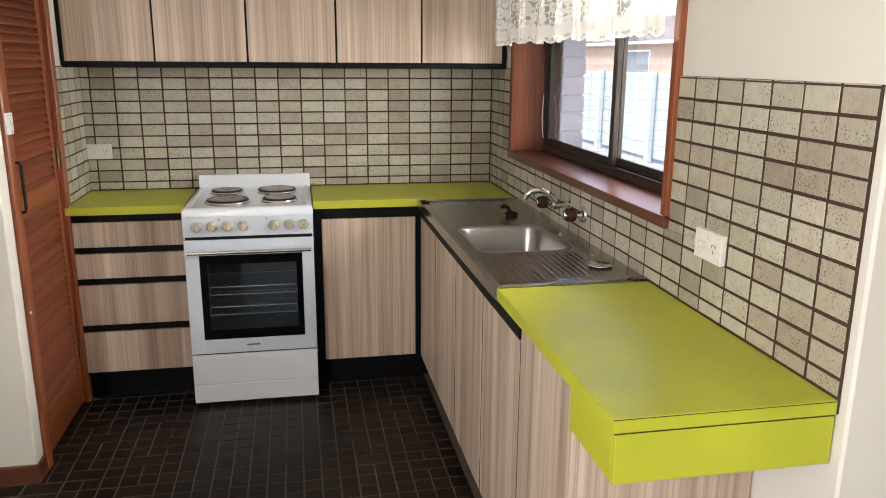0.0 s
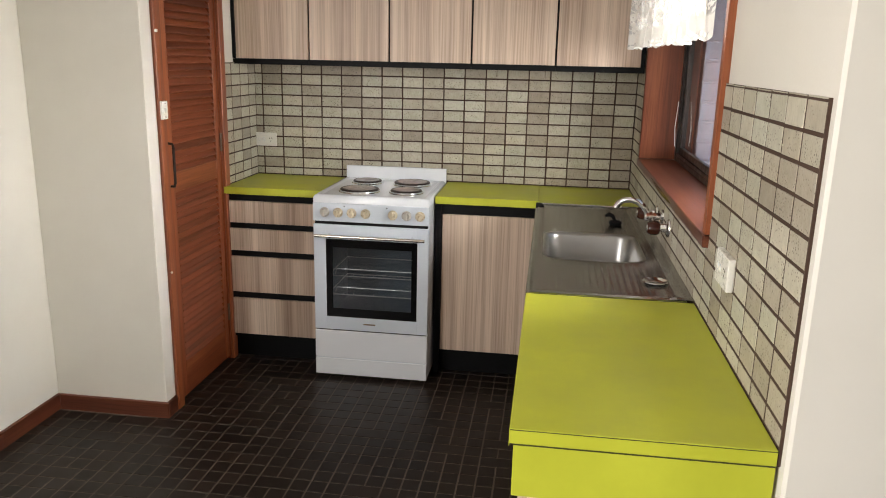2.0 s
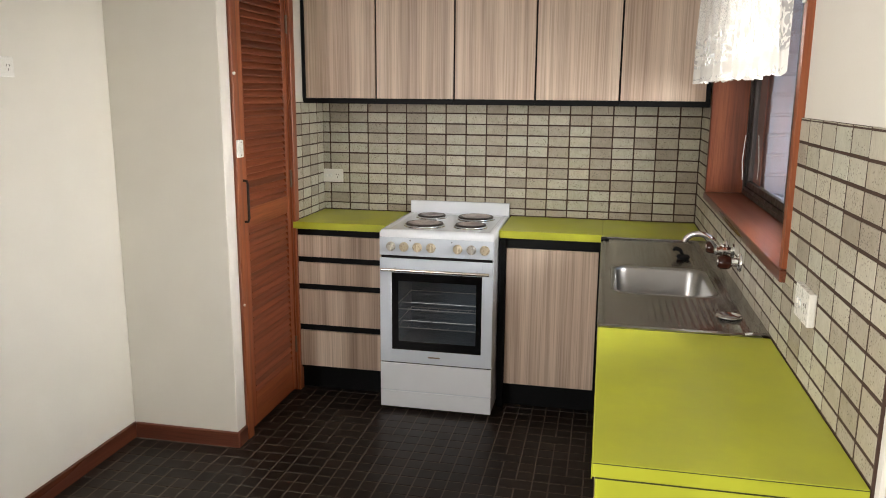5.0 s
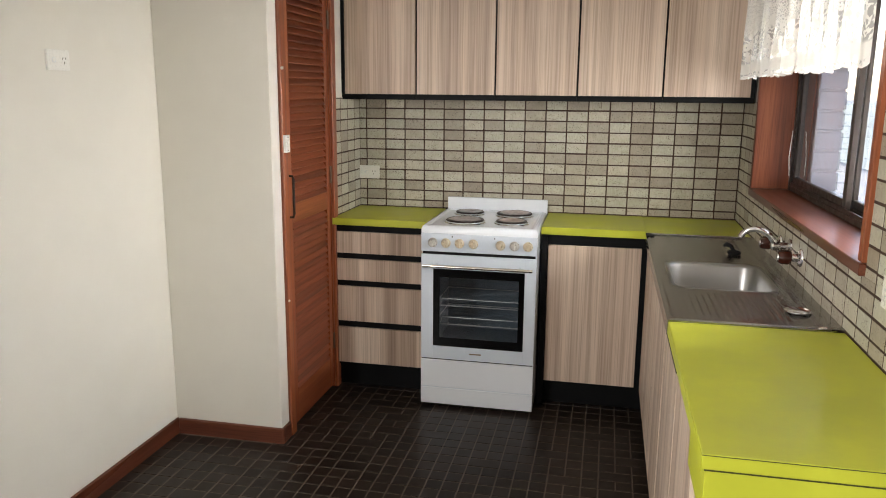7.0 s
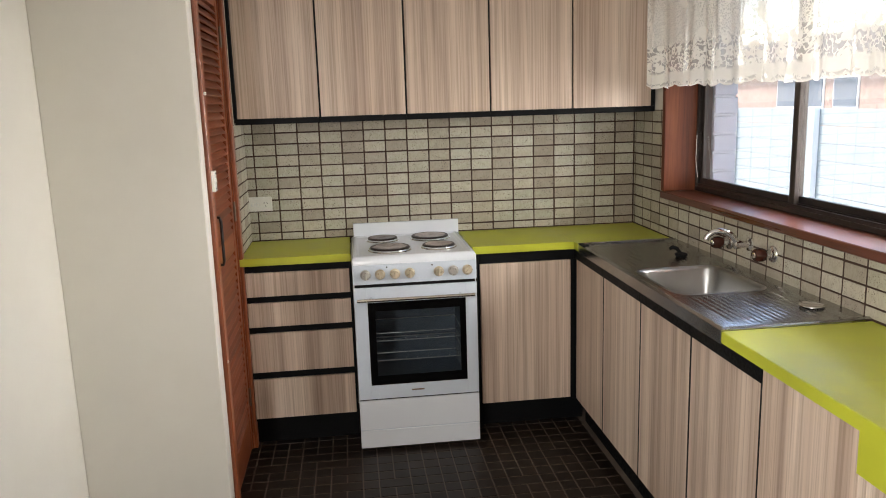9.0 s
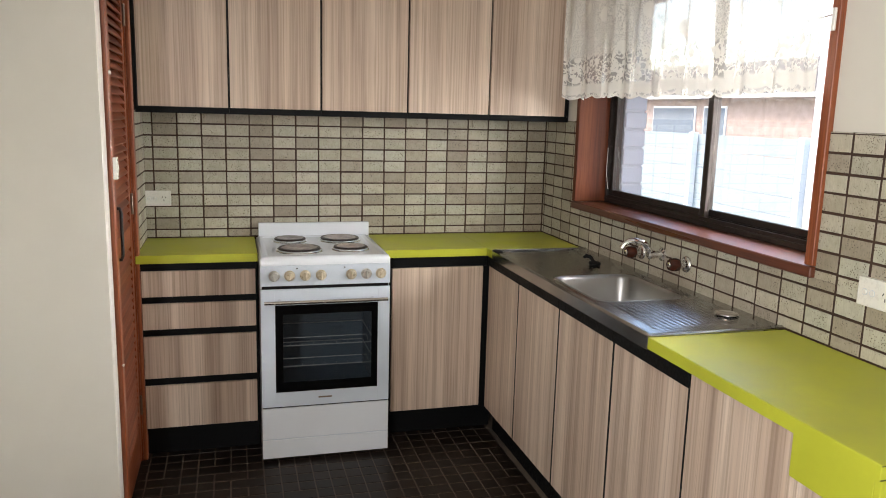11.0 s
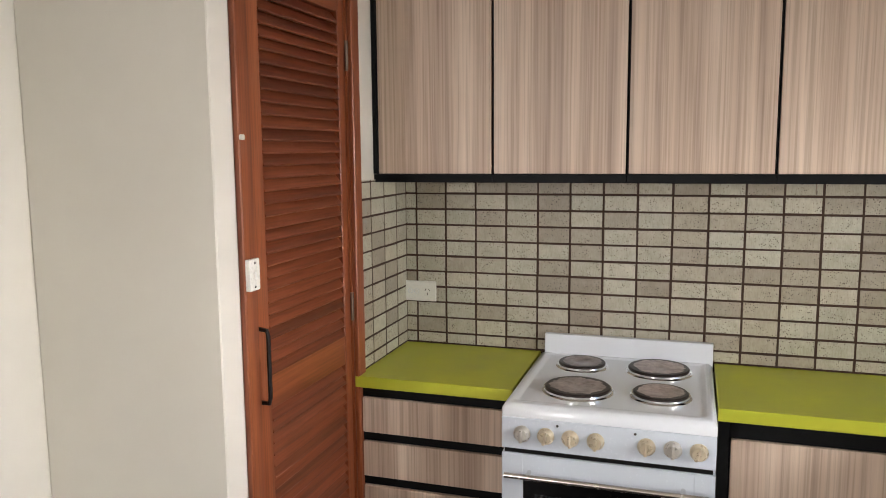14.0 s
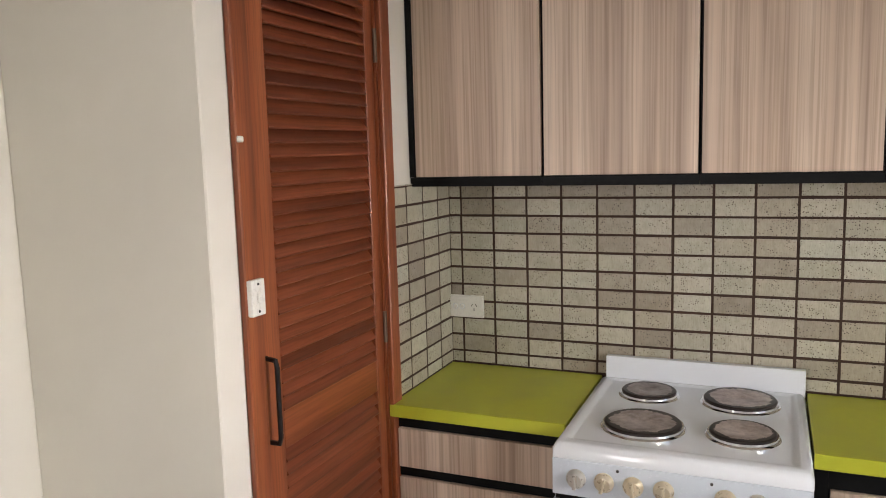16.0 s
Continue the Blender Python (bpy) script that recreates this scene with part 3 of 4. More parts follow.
# ---- window ----
def kitchen_window():
    w = tagged(thing("window_1", (1.16, 2.88, WZ0), "dark bronze sliding window in a red-brown timber surround", "window"), kind="structure")
    xi, xo, t = RIGHT - 0.012, 1.268, 0.032
    fr = part("window_frame", box(xi, xo, WY1 - t, WY1, WZ0 + t + 0.002, WZ1 - t, 0.002), M_JAMB, w, "red-brown timber reveal")
    part("window_frame", box(xi, xo, WY0, WY0 + t, WZ0 + t + 0.002, WZ1 - t, 0.002), M_RED_Z, w, "red-brown timber reveal")
    part("window_frame", box(xi, xo, WY0, WY1, WZ1 - t, WZ1, 0.002), M_RED_Y, w, "red-brown timber reveal")
    part("window_sill", box(xi - 0.004, xo, WY0, WY1, WZ0, WZ0 + t, 0.003), M_DARK_Y, w, "varnished red-brown timber sill")
    y0, y1, z0, z1 = WY0 + t, WY1 - t, WZ0 + t, WZ1 - t
    xa, xb = 1.190, 1.258
    b = bmesh.new()
    add_box(b, xa, xb, y0, y1, z0 + 0.001, z0 + 0.022, 0.002)
    add_box(b, xa + 0.004, xa + 0.010, y0, y1, z0 + 0.022, z0 + 0.036)
    add_box(b, xa + 0.034, xa + 0.040, y0, y1, z0 + 0.022, z0 + 0.036)
    add_box(b, xa, xb, y0, y1, z1 - 0.03, z1 - 0.001, 0.002)
    add_box(b, xa, xb, y1 - 0.02, y1 - 0.001, z0 + 0.022, z1 - 0.03, 0.002)
    add_box(b, xa, xb, y0 + 0.001, y0 + 0.02, z0 + 0.022, z1 - 0.03, 0.002)
    part("track", b, M_ALU, w, "dark bronze aluminium track frame")
    mid = 2.87
    for ya, yb, x in ((mid - 0.022, y1 - 0.02, xa + 0.022), (y0 + 0.02, mid + 0.024, xa + 0.050)):
        s = bmesh.new()
        for q in ((ya, ya + 0.034, z0 + 0.024, z1 - 0.03), (yb - 0.03, yb, z0 + 0.024, z1 - 0.03)):
            add_box(s, x - 0.010, x + 0.010, *q, 0.002)
        for q in ((ya + 0.034, yb - 0.03, z0 + 0.024, z0 + 0.062), (ya + 0.034, yb - 0.03, z1 - 0.062, z1 - 0.03)):
            add_box(s, x - 0.010, x + 0.010, *q, 0.002)
        sash = part("sash", s, M_ALU, w, "dark bronze aluminium sash")
        g = part("pane", box(x - 0.002, x + 0.002, ya + 0.03, yb - 0.026, z0 + 0.058, z1 - 0.058), M_GLASS, sash, "clear glass pane")
        g.visible_shadow = False
    part("cord", tube([(xa - 0.006, y1 - 0.022, 1.35), (xa - 0.014, y1 - 0.034, 1.24), (xa - 0.010, y1 - 0.05, 1.16)], 0.0014, 6), M_PLASTIC, w, "thin pale cord")
    part("latch", box(xa + 0.002, xa + 0.012, y1 - 0.032, y1 - 0.02, 1.28, 1.36, 0.002), M_ALU, w)
    return w


kitchen_window()


# lace valance
def valance():
    v = thing("lace_valance", (1.0, 3.0, 1.585), "short white lace curtain with a scalloped hem", "curtain")
    nu, nv = 420, 26
    y0, y1, z0, z1 = 3.70, 2.118, 1.568, 2.03
    b = bmesh.new()
    uv = b.loops.layers.uv.new("UVMap")
    grid = []
    for i in range(nu + 1):
        u = i / nu
        y = y0 + (y1 - y0) * u
        fold = 0.024 * math.sin(u * 57 + 1.6 * math.sin(u * 9)) + 0.009 * math.sin(u * 121 + 2.0 * math.sin(u * 17))
        hem = 0.013 * abs(math.sin(u * math.pi * 31)) ** 0.6 + 0.004 * math.sin(u * 19)
        col = []
        for j in range(nv + 1):
            s = j / nv
            low = z0 + 0.012 - hem
            z = low + (z1 - low) * s
            sway = fold * (1.0 - 0.6 * s) + 0.003 * math.sin(u * 200 + s * 6) * (1 - s)
            col.append(b.verts.new((0.970 + 0.028 * u + sway, y + 0.006 * math.sin(u * 57 + s * 3) * (1 - s), z)))
        grid.append(col)
    for i in range(nu):
        for j in range(nv):
            f = b.faces.new((grid[i][j], grid[i + 1][j], grid[i + 1][j + 1], grid[i][j + 1]))
            for loop, (a, c) in zip(f.loops, ((i, j), (i + 1, j), (i + 1, j + 1), (i, j + 1))):
                loop[uv].uv = (a / nu * 2.2, c / nv * 0.445)
    cloth = part("cloth", b, M_LACE, v, "white lace with flowers and net", True)
    part("wire", tube([(0.970, 3.74, 2.02), (0.998, 2.10, 2.02)], 0.003, 6), M_CHROME, v, "thin curtain wire")
    return v


valance()
hook = thing("curtain_hook", (1.035, 2.125, 1.77), "small tarnished wire hook on the window frame", "hook")
part("bracket", box(1.030, 1.0375, 2.094, 2.108, 1.735, 1.795, 0.002), M_PLASTIC, hook, "small white bracket")
part("wire", tube([(1.034, 2.106, 1.778), (1.02, 2.125, 1.772), (1.01, 2.15, 1.768), (1.012, 2.18, 1.765), (1.012, 2.19, 1.772)], 0.002, 6), M_HINGE, hook)


# ---- cupboards and benches ----
def drawer_unit():
    c = thing("drawer_unit", (-0.66, 3.85, 0.0), "four-drawer base unit, pale wood-look fronts in black", "drawer unit")
    x0, x1 = PANTRY + 0.001, -0.427
    part("carcass", box(x0, x1, 3.637, BACK, 0.115, 0.849), M_BLACK, c, "black laminate carcass")
    part("kickboard", box(x0, x1, 3.67, 3.69, -0.004, 0.115), M_BLACK, c, "black laminate kickboard")
    for z0, z1 in ((0.708, 0.816), (0.568, 0.678), (0.355, 0.537), (0.133, 0.321)):
        part("drawer_front", box(-0.892, -0.435, 3.62, 3.636, z0, z1, 0.0012), M_OAK, c, "pale wood-look drawer front")
    for z0, z1 in ((0.816, 0.849), (0.678, 0.708), (0.537, 0.568), (0.321, 0.355)):
        part("finger_pull", box(x0, x1, 3.629, 3.6365, z0 + 0.002, z1 - 0.002, 0.001), M_BLACK, c, "black recessed finger pull")
    return c


drawer_unit()


def corner_unit():
    c = thing("corner_cupboard", (0.36, 3.85, 0.0), "single-door base cupboard, pale wood-look door in black", "cupboard")
    part("carcass", box(0.127, 0.632, 3.637, BACK, 0.115, 0.849), M_BLACK, c, "black laminate carcass")
    part("kickboard", box(0.127, 0.66, 3.67, 3.69, -0.004, 0.115), M_BLACK, c, "black laminate kickboard")
    part("side_post", box(0.127, 0.155, 3.618, 3.637, 0.0, 0.849, 0.001), M_BLACK, c)
    part("door", box(0.16, 0.588, 3.62, 3.636, 0.125, 0.80, 0.0012), M_OAK, c, "pale wood-look door")
    part("finger_pull", box(0.155, 0.606, 3.627, 3.6365, 0.803, 0.848, 0.001), M_BLACK, c, "black recessed finger pull")
    part("corner_post", box(0.592, 0.625, 3.628, 3.6365, 0.115, 0.802, 0.001), M_BLACK, c)
    return c


corner_unit()

DIVS = (3.612, 3.226, 2.815, 2.40, 1.987)


def sink_unit(y0, y1):
    c = thing("sink_cupboard", (0.83, (y0 + y1) / 2, 0.0), "base cupboard with a pale wood-look door under the sink bench", "cupboard", "cupboards along the sink bench")
    part("carcass", box(0.633, 1.049, y0, y1, 0.115, 0.70), M_BLACK, c, "black laminate carcass")
    part("kickboard", box(0.66, 0.68, y0, y1, -0.004, 0.115), M_BLACK, c, "black laminate kickboard")
    part("door", box(0.612, 0.628, y0 + 0.0065, y1 - 0.0065, 0.122, 0.803, 0.0012), M_OAK, c, "pale wood-look door")
    part("finger_pull", box(0.6075, 0.6325, y0, y1, 0.8045, 0.8465, 0.001), M_BLACK, c, "black finger pull strip")
    part("edge_strip", box(0.613, 0.6325, y0, y0 + 0.006, 0.116, 0.8035), M_BLACK, c, "black edge strip")
    part("edge_strip", box(0.613, 0.6325, y1 - 0.006, y1, 0.116, 0.8035), M_BLACK, c, "black edge strip")
    return c


for ya, yb in zip(DIVS[1:], DIVS):
    sink_unit(ya, yb - 0.0005)

endp = thing("end_panel", (0.83, 1.8, 0.0), "pale wood-look panels closing the bench end", "panel")
part("front_panel", box(0.612, 0.632, 1.60, 1.984, 0.004, 0.848, 0.0012), M_OAK, endp)
part("side_panel", box(0.632, 1.049, 1.60, 1.618, 0.004, 0.848, 0.001), M_OAK, endp)


def benchtops():
    b = thing("benchtop", (-0.66, 3.85, 0.849), "lime green laminate benchtop beside the stove", "benchtop")
    part("top", box(PANTRY + 0.001, -0.425, 3.607, BACK - 0.001, 0.851, BENCH, 0.0015), M_GREEN, b)
    part("front_edge", box(PANTRY + 0.003, -0.427, 3.6055, 3.6068, 0.8525, 0.8845), M_GREEN, b, "green edge strip")
    b2 = thing("benchtop", (0.6, 3.8, 0.849), "lime green laminate corner benchtop behind the sink", "benchtop")
    part("top", box(0.125, 0.6, 3.607, BACK - 0.001, 0.851, BENCH, 0.0015), M_GREEN, b2)
    part("corner_top", box(0.601, RIGHT - 0.001, 3.525, BACK - 0.001, 0.851, BENCH - 0.0003, 0.001), M_GREEN, b2)
    b3 = thing("benchtop", (0.83, 1.8, 0.849), "lime green laminate benchtop with a boxed overhanging end", "benchtop")
    part("top", box(0.598, RIGHT - 0.001, 1.367, 2.178, 0.857, BENCH, 0.0012), M_GREEN, b3)
    part("front_edge", box(0.5965, 0.5978, 1.367, 2.178, 0.853, 0.8845), M_GREEN, b3, "green edge strip")
    part("seam", box(0.604, RIGHT - 0.001, 1.371, 1.99, 0.852, 0.857), M_LEDGE, b3, "thin dark seam under the edge")
    part("edge_seam", box(0.598, RIGHT - 0.001, 1.3662, 1.3672, 0.8832, 0.8848), M_LEDGE, b3, "thin dark laminate seam")
    part("apron_end", box(0.6045, RIGHT - 0.001, 1.3695, 1.385, 0.753, 0.8525, 0.001), M_GREEN, b3, "green boxed end apron")
    part("apron_front", box(0.6045, 0.6195, 1.3855, 1.599, 0.753, 0.8525, 0.001), M_GREEN, b3, "green boxed front apron")


benchtops()


# ---- sink ----
def sink():
    s = thing("sink_bench", (0.82, 2.85, 0.845), "stainless steel sink bench with ribbed drainers", "sink")
    x0, x1, y0, y1, zt = 0.596, RIGHT - 0.002, 2.179, 3.524, 0.889
    bx0, bx1, by0, by1, rr = 0.648, 0.960, 2.572, 2.964, 0.055
    n = 8

    def ring(ins, z):
        pts = []
        r = max(rr - ins * 0.6, 0.012)
        for cx, cy, a in ((bx1 - ins - r, by1 - ins - r, 0), (bx0 + ins + r, by1 - ins - r, 90), (bx0 + ins + r, by0 + ins + r, 180), (bx1 - ins - r, by0 + ins + r, 270)):
            for k in range(n + 1):
                t = radians(a + 90 * k / n)
                pts.append((cx + r * math.cos(t), cy + r * math.sin(t), z))
        return pts

    b = bmesh.new()
    rows = [ring(-0.012, zt), ring(-0.007, zt + 0.0018), ring(0.0, zt - 0.001), ring(0.006, zt - 0.012), ring(0.014, zt - 0.09), ring(0.03, zt - 0.135), ring(0.055, zt - 0.148), ring(0.11, zt - 0.152)]
    vs = [[b.verts.new(p) for p in row] for row in rows]
    m = len(vs[0])
    for a, c in zip(vs, vs[1:]):
        for k in range(m):
            b.faces.new((a[k], a[(k + 1) % m], c[(k + 1) % m], c[k]))
    b.faces.new(vs[-1])
    bmesh.ops.recalc_face_normals(b, faces=b.faces[:])
    bowl = part("bowl", b, M_BASIN, s, "rounded stainless steel bowl", True)
    part("waste", lathe([(0.0, 0.001), (0.02, 0.001), (0.024, 0.003), (0.034, 0.003), (0.036, 0.0)], pose(0.80, 2.76, zt - 0.152), 24), M_CHROME, bowl, "chrome waste outlet", True)

    # deck round the bowl, with pressed ribs on the drainers
    def height(x, y):
        z = zt
        edge = min(x - x0, y - y0, y1 - y)
        z += 0.004 * max(0.0, 1 - abs(edge - 0.01) / 0.01)
        if x > 0.985:
            z += 0.004 * min(1.0, (x - 0.985) / 0.02)
        for ya, yb, deep in ((2.235, 2.535, 0.0015), (3.03, 3.46, 0.0008)):
            if ya < y < yb and 0.655 < x < 0.955:
                fade = min(1.0, (y - ya) / 0.03, (yb - y) / 0.03)
                z -= deep * fade * (0.5 - 0.5 * math.cos((x - 0.655) / 0.3 * 2 * math.pi * 15))
        return z

    deck = bmesh.new()
    cut = 0.0125
    gx = sorted({x0, x1, bx0 - cut, bx1 + cut, 0.985, 1.005, *[x0 + 0.0025 * k for k in range(1, 181)]})
    gy = sorted({y0, y1, by0 - cut, by1 + cut, *[y0 + 0.03 * k for k in range(1, 45)], y0 + 0.01, y1 - 0.01, y0 + 0.02, y1 - 0.02})
    made = {}

    def vert(i, j):
        if (i, j) not in made:
            made[i, j] = deck.verts.new((gx[i], gy[j], height(gx[i], gy[j])))
        return made[i, j]

    for i in range(len(gx) - 1):
        for j in range(len(gy) - 1):
            cx, cy = (gx[i] + gx[i + 1]) / 2, (gy[j] + gy[j + 1]) / 2
            if bx0 - cut < cx < bx1 + cut and by0 - cut < cy < by1 + cut:
                continue
            deck.faces.new((vert(i, j), vert(i + 1, j), vert(i + 1, j + 1), vert(i, j + 1)))
    # corner fillets between the square cut and the rounded bowl
    outer = ring(-0.012, zt)
    for q, (cx, cy) in enumerate(((bx1 + cut, by1 + cut), (bx0 - cut, by1 + cut), (bx0 - cut, by0 - cut), (bx1 + cut, by0 - cut))):
        tip = deck.verts.new((cx, cy, zt))
        arcs = [deck.verts.new(p) for p in outer[q * (n + 1):(q + 1) * (n + 1)]]
        for a, c in zip(arcs, arcs[1:]):
            deck.faces.new((tip, a, c))
    part("deck", deck, M_STEEL, s, "brushed stainless drainers", True)
    part("front_lip", box(x0 - 0.001, x0 + 0.0025, y0, y1, 0.848, zt - 0.0005, 0.001), M_STEEL, s, "polished steel front lip")
    part("end_lip", box(x0, x1 - 0.02, y0 - 0.0005, y0 + 0.002, 0.887, zt + 0.0005), M_STEEL, s)
    part("end_lip", box(x0 + 0.002, x1 - 0.02, y1 - 0.012, y1 + 0.0005, 0.887, zt + 0.007, 0.003, 2), M_STEEL, s, "raised polished steel end lip")
    # wedge added on the deck for the finger pull showing past its corner
    tri = bmesh.new()
    low = [tri.verts.new((x, y, zt + 0.001)) for x, y in ((x0 - 0.0015, y1 - 0.004), (x0 - 0.0015, y1 - 0.085), (x0 + 0.034, y1 - 0.05), (x0 + 0.02, y1 - 0.004))]
    top = [tri.verts.new((v.co.x, v.co.y, zt + 0.006)) for v in low]
    tri.faces.new(top)
    for k in range(4):
        tri.faces.new((low[k], low[(k + 1) % 4], top[(k + 1) % 4], top[k]))
    bmesh.ops.recalc_face_normals(tri, faces=tri.faces[:])
    part("corner_cap", tri, M_RUBBER_SHADE, s, "black wedge where the finger pull shows at the corner")


sink()

plug = thing("sink_plug", (0.912, 3.155, 0.889), "black rubber plug lying on the drainer", "plug")
part("disc", lathe([(0, 0), (0.022, 0), (0.026, 0.006), (0.024, 0.012), (0.01, 0.015), (0, 0.015)], pose(0.912, 3.15, 0.8905, 4, 0, 0), 20), M_RUBBER_SHADE, plug, "", True)
part("tab", tube([(0.912, 3.155, 0.902), (0.902, 3.17, 0.92), (0.887, 3.18, 0.924), (0.877, 3.185, 0.916)], [0.006, 0.008, 0.009, 0.006], 10), M_RUBBER_SHADE, plug, "", True)
disc = thing("drain_strainer", (0.985, 2.34, 0.889), "flat round stainless strainer lying on the drainer", "strainer")
part("dish", lathe([(0, 0.004), (0.02, 0.003), (0.03, 0.006), (0.036, 0.008), (0.037, 0.006), (0.032, 0.001), (0, 0.0)], pose(0.966, 2.342, 0.8895), 28), M_CHROME, disc, "", True)


# ---- taps on the wall ----
def tap(y, z):
    t = thing("wall_tap", (RIGHT, y, z), "chrome wall tap with a dark amber handle", "tap", "wall taps over the sink")
    m = pose(RIGHT - 0.0005, y, z, 0, -90, 0)
    part("flange", lathe([(0, 0), (0.031, 0), (0.031, 0.003), (0.026, 0.009), (0.015, 0.012), (0.013, 0.03), (0.018, 0.033), (0.018, 0.04), (0, 0.04)], m, 26), M_CHROME, t, "chrome wall flange", True)
    b = bmesh.new()
    steps = 24
    prof = [(0.012, 0.03), (0.021, 0.033), (0.0245, 0.042), (0.0235, 0.062), (0.018, 0.072), (0.0, 0.072)]
    rings = []
    for r, h in prof:
        if r == 0:
            rings.append([b.verts.new(m @ Vector((0, 0, h)))])
        else:
            rings.append([b.verts.new(m @ Vector(((r - (0.0025 if k % 4 < 1 else 0)) * math.cos(2 * math.pi * k / steps), (r - (0.0025 if k % 4 < 1 else 0)) * math.sin(2 * math.pi * k / steps), h))) for k in range(steps)])
    for a, c in zip(rings, rings[1:]):
        for k in range(steps):
            if len(c) == 1:
                b.faces.new((a[k], a[(k + 1) % steps], c[0]))
            else:
                b.faces.new((a[k], a[(k + 1) % steps], c[(k + 1) % steps], c[k]))
    bmesh.ops.recalc_face_normals(b, faces=b.faces[:])
    knob = part("handle", b, M_AMBER, t, "dark amber faceted handle", True)
    part("button", lathe([(0, 0.076), (0.009, 0.075), (0.0105, 0.072), (0, 0.071)], m, 16), M_CHROME, knob, "chrome cap", True)


tap(2.706, 0.978)
tap(3.017, 0.967)


def spout():
    t = thing("wall_spout", (RIGHT, 2.868, 0.985), "chrome swivel spout between two taps", "spout")
    m = pose(RIGHT - 0.0005, 2.868, 0.985, 0, -90, 0)
    part("flange", lathe([(0, 0), (0.027, 0), (0.026, 0.005), (0.014, 0.01), (0.013, 0.035), (0.017, 0.038), (0.017, 0.058), (0.011, 0.064), (0, 0.064)], m, 24), M_CHROME, t, "chrome wall flange", True)
    pts = [(1.0, 2.868, 0.988), (0.992, 2.868, 1.003), (0.978, 2.868, 1.021), (0.957, 2.869, 1.035), (0.932, 2.872, 1.040), (0.909, 2.877, 1.036), (0.893, 2.883, 1.023), (0.887, 2.886, 1.008)]
    part("pipe", tube(pts, [0.012, 0.0115, 0.011, 0.0105, 0.0105, 0.0105, 0.011, 0.0115], 14), M_CHROME, t, "curved chrome spout pipe", True)


spout()


# ---- stove ----
def stove():
    s = thing("stove", (-0.15, 3.75, 0.0), "white freestanding electric stove with four solid hotplates", "stove")
    x0, x1 = -0.4205, 0.1195
    yf = 3.468
    part("side_panel", box(x0, x0 + 0.012, yf + 0.025, 4.02, 0.022, 0.868, 0.001), M_ENAMEL, s)
    part("side_panel", box(x1 - 0.012, x1, yf + 0.025, 4.02, 0.022, 0.868, 0.001), M_ENAMEL, s)
    part("back_panel", box(x0 + 0.012, x1 - 0.012, 4.0, 4.02, 0.022, 0.868), M_ENAMEL, s)
    for x in (x0 + 0.03, x1 - 0.03):
        for y in (yf + 0.05, 3.97):
            part("foot", lathe([(0, -0.0045), (0.014, -0.0045), (0.012, 0.012), (0.012, 0.024), (0, 0.024)], pose(x, y, 0), 12), M_SLOT, s)
    # lower drawer
    b = box(x0, x1, yf, yf + 0.025, 0.018, 0.1005, 0.003, 2)
    add_box(b, x0, x1, yf, yf + 0.025, 0.1045, 0.2415, 0.003, 2)
    part("storage_drawer", b, M_ENAMEL, s, "white enamel storage drawer")
    # solid strips behind the joints carry the gaps' shade in their colour
    part("shadow_gap", box(x0 + 0.004, x1 - 0.004, yf + 0.008, yf + 0.02, 0.2385, 0.2505), M_RUBBER_SHADE, s, "dark strip for the shade under the oven door")
    part("shadow_gap", box(x0 + 0.004, x1 - 0.004, yf + 0.004, yf + 0.02, 0.0985, 0.1065), M_PANEL, s, "grey strip for the shade in the drawer groove")
    # oven door with window
    z0, z1 = 0.2475, 0.758
    wx0, wx1, wz0, wz1 = -0.362, 0.068, 0.312, 0.690
    b = bmesh.new()
    add_box(b, x0, wx0, yf, yf + 0.03, z0, z1, 0.003, 2)
    add_box(b, wx1, x1, yf, yf + 0.03, z0, z1, 0.003, 2)
    add_box(b, wx0 - 0.002, wx1 + 0.002, yf + 0.0006, yf + 0.03, z0 + 0.0006, wz0)
    add_box(b, wx0 - 0.002, wx1 + 0.002, yf + 0.0006, yf + 0.03, wz1, z1 - 0.0006)
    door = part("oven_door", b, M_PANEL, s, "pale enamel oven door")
    gx0, gx1, gz0, gz1 = wx0 + 0.031, wx1 - 0.026, wz0 + 0.042, wz1 - 0.04
    b = bmesh.new()
    for q in ((wx0, gx0, wz0, wz1), (gx1, wx1, wz0, wz1), (gx0, gx1, wz0, gz0), (gx0, gx1, gz1, wz1)):
        add_box(b, q[0], q[1], yf + 0.001, yf + 0.006, q[2], q[3])
    part("glass_border", b, M_GLASSBLK, door, "glossy black glass border")
    pane = part("oven_glass", box(gx0, gx1, yf + 0.0015, yf + 0.0055, gz0, gz1), M_OVENGLASS, door, "smoked oven window glass")
    pane.visible_shadow = False
    part("door_handle", tube([(x0 + 0.014, yf - 0.030, 0.708), (x1 - 0.014, yf - 0.030, 0.708)], 0.0075, 12), M_HANDLE, door, "gold-tinted chrome bar handle", True)
    for x in (x0 + 0.075, x1 - 0.075):
        part("handle_post", tube([(x, yf + 0.001, 0.711), (x, yf - 0.028, 0.709)], 0.006, 10), M_CHROME, door, "", True)
    part("badge", box(-0.185, -0.128, yf - 0.0008, yf + 0.001, 0.278, 0.2845), M_HINGE, door, "small grey maker's badge")
    # oven inside
    b = bmesh.new()
    add_box(b, x0 + 0.035, x1 - 0.035, 3.9, 3.91, 0.27, 0.74)
    add_box(b, x0 + 0.035, x0 + 0.045, yf + 0.035, 3.9, 0.27, 0.74)
    add_box(b, x1 - 0.045, x1 - 0.035, yf + 0.035, 3.9, 0.27, 0.74)
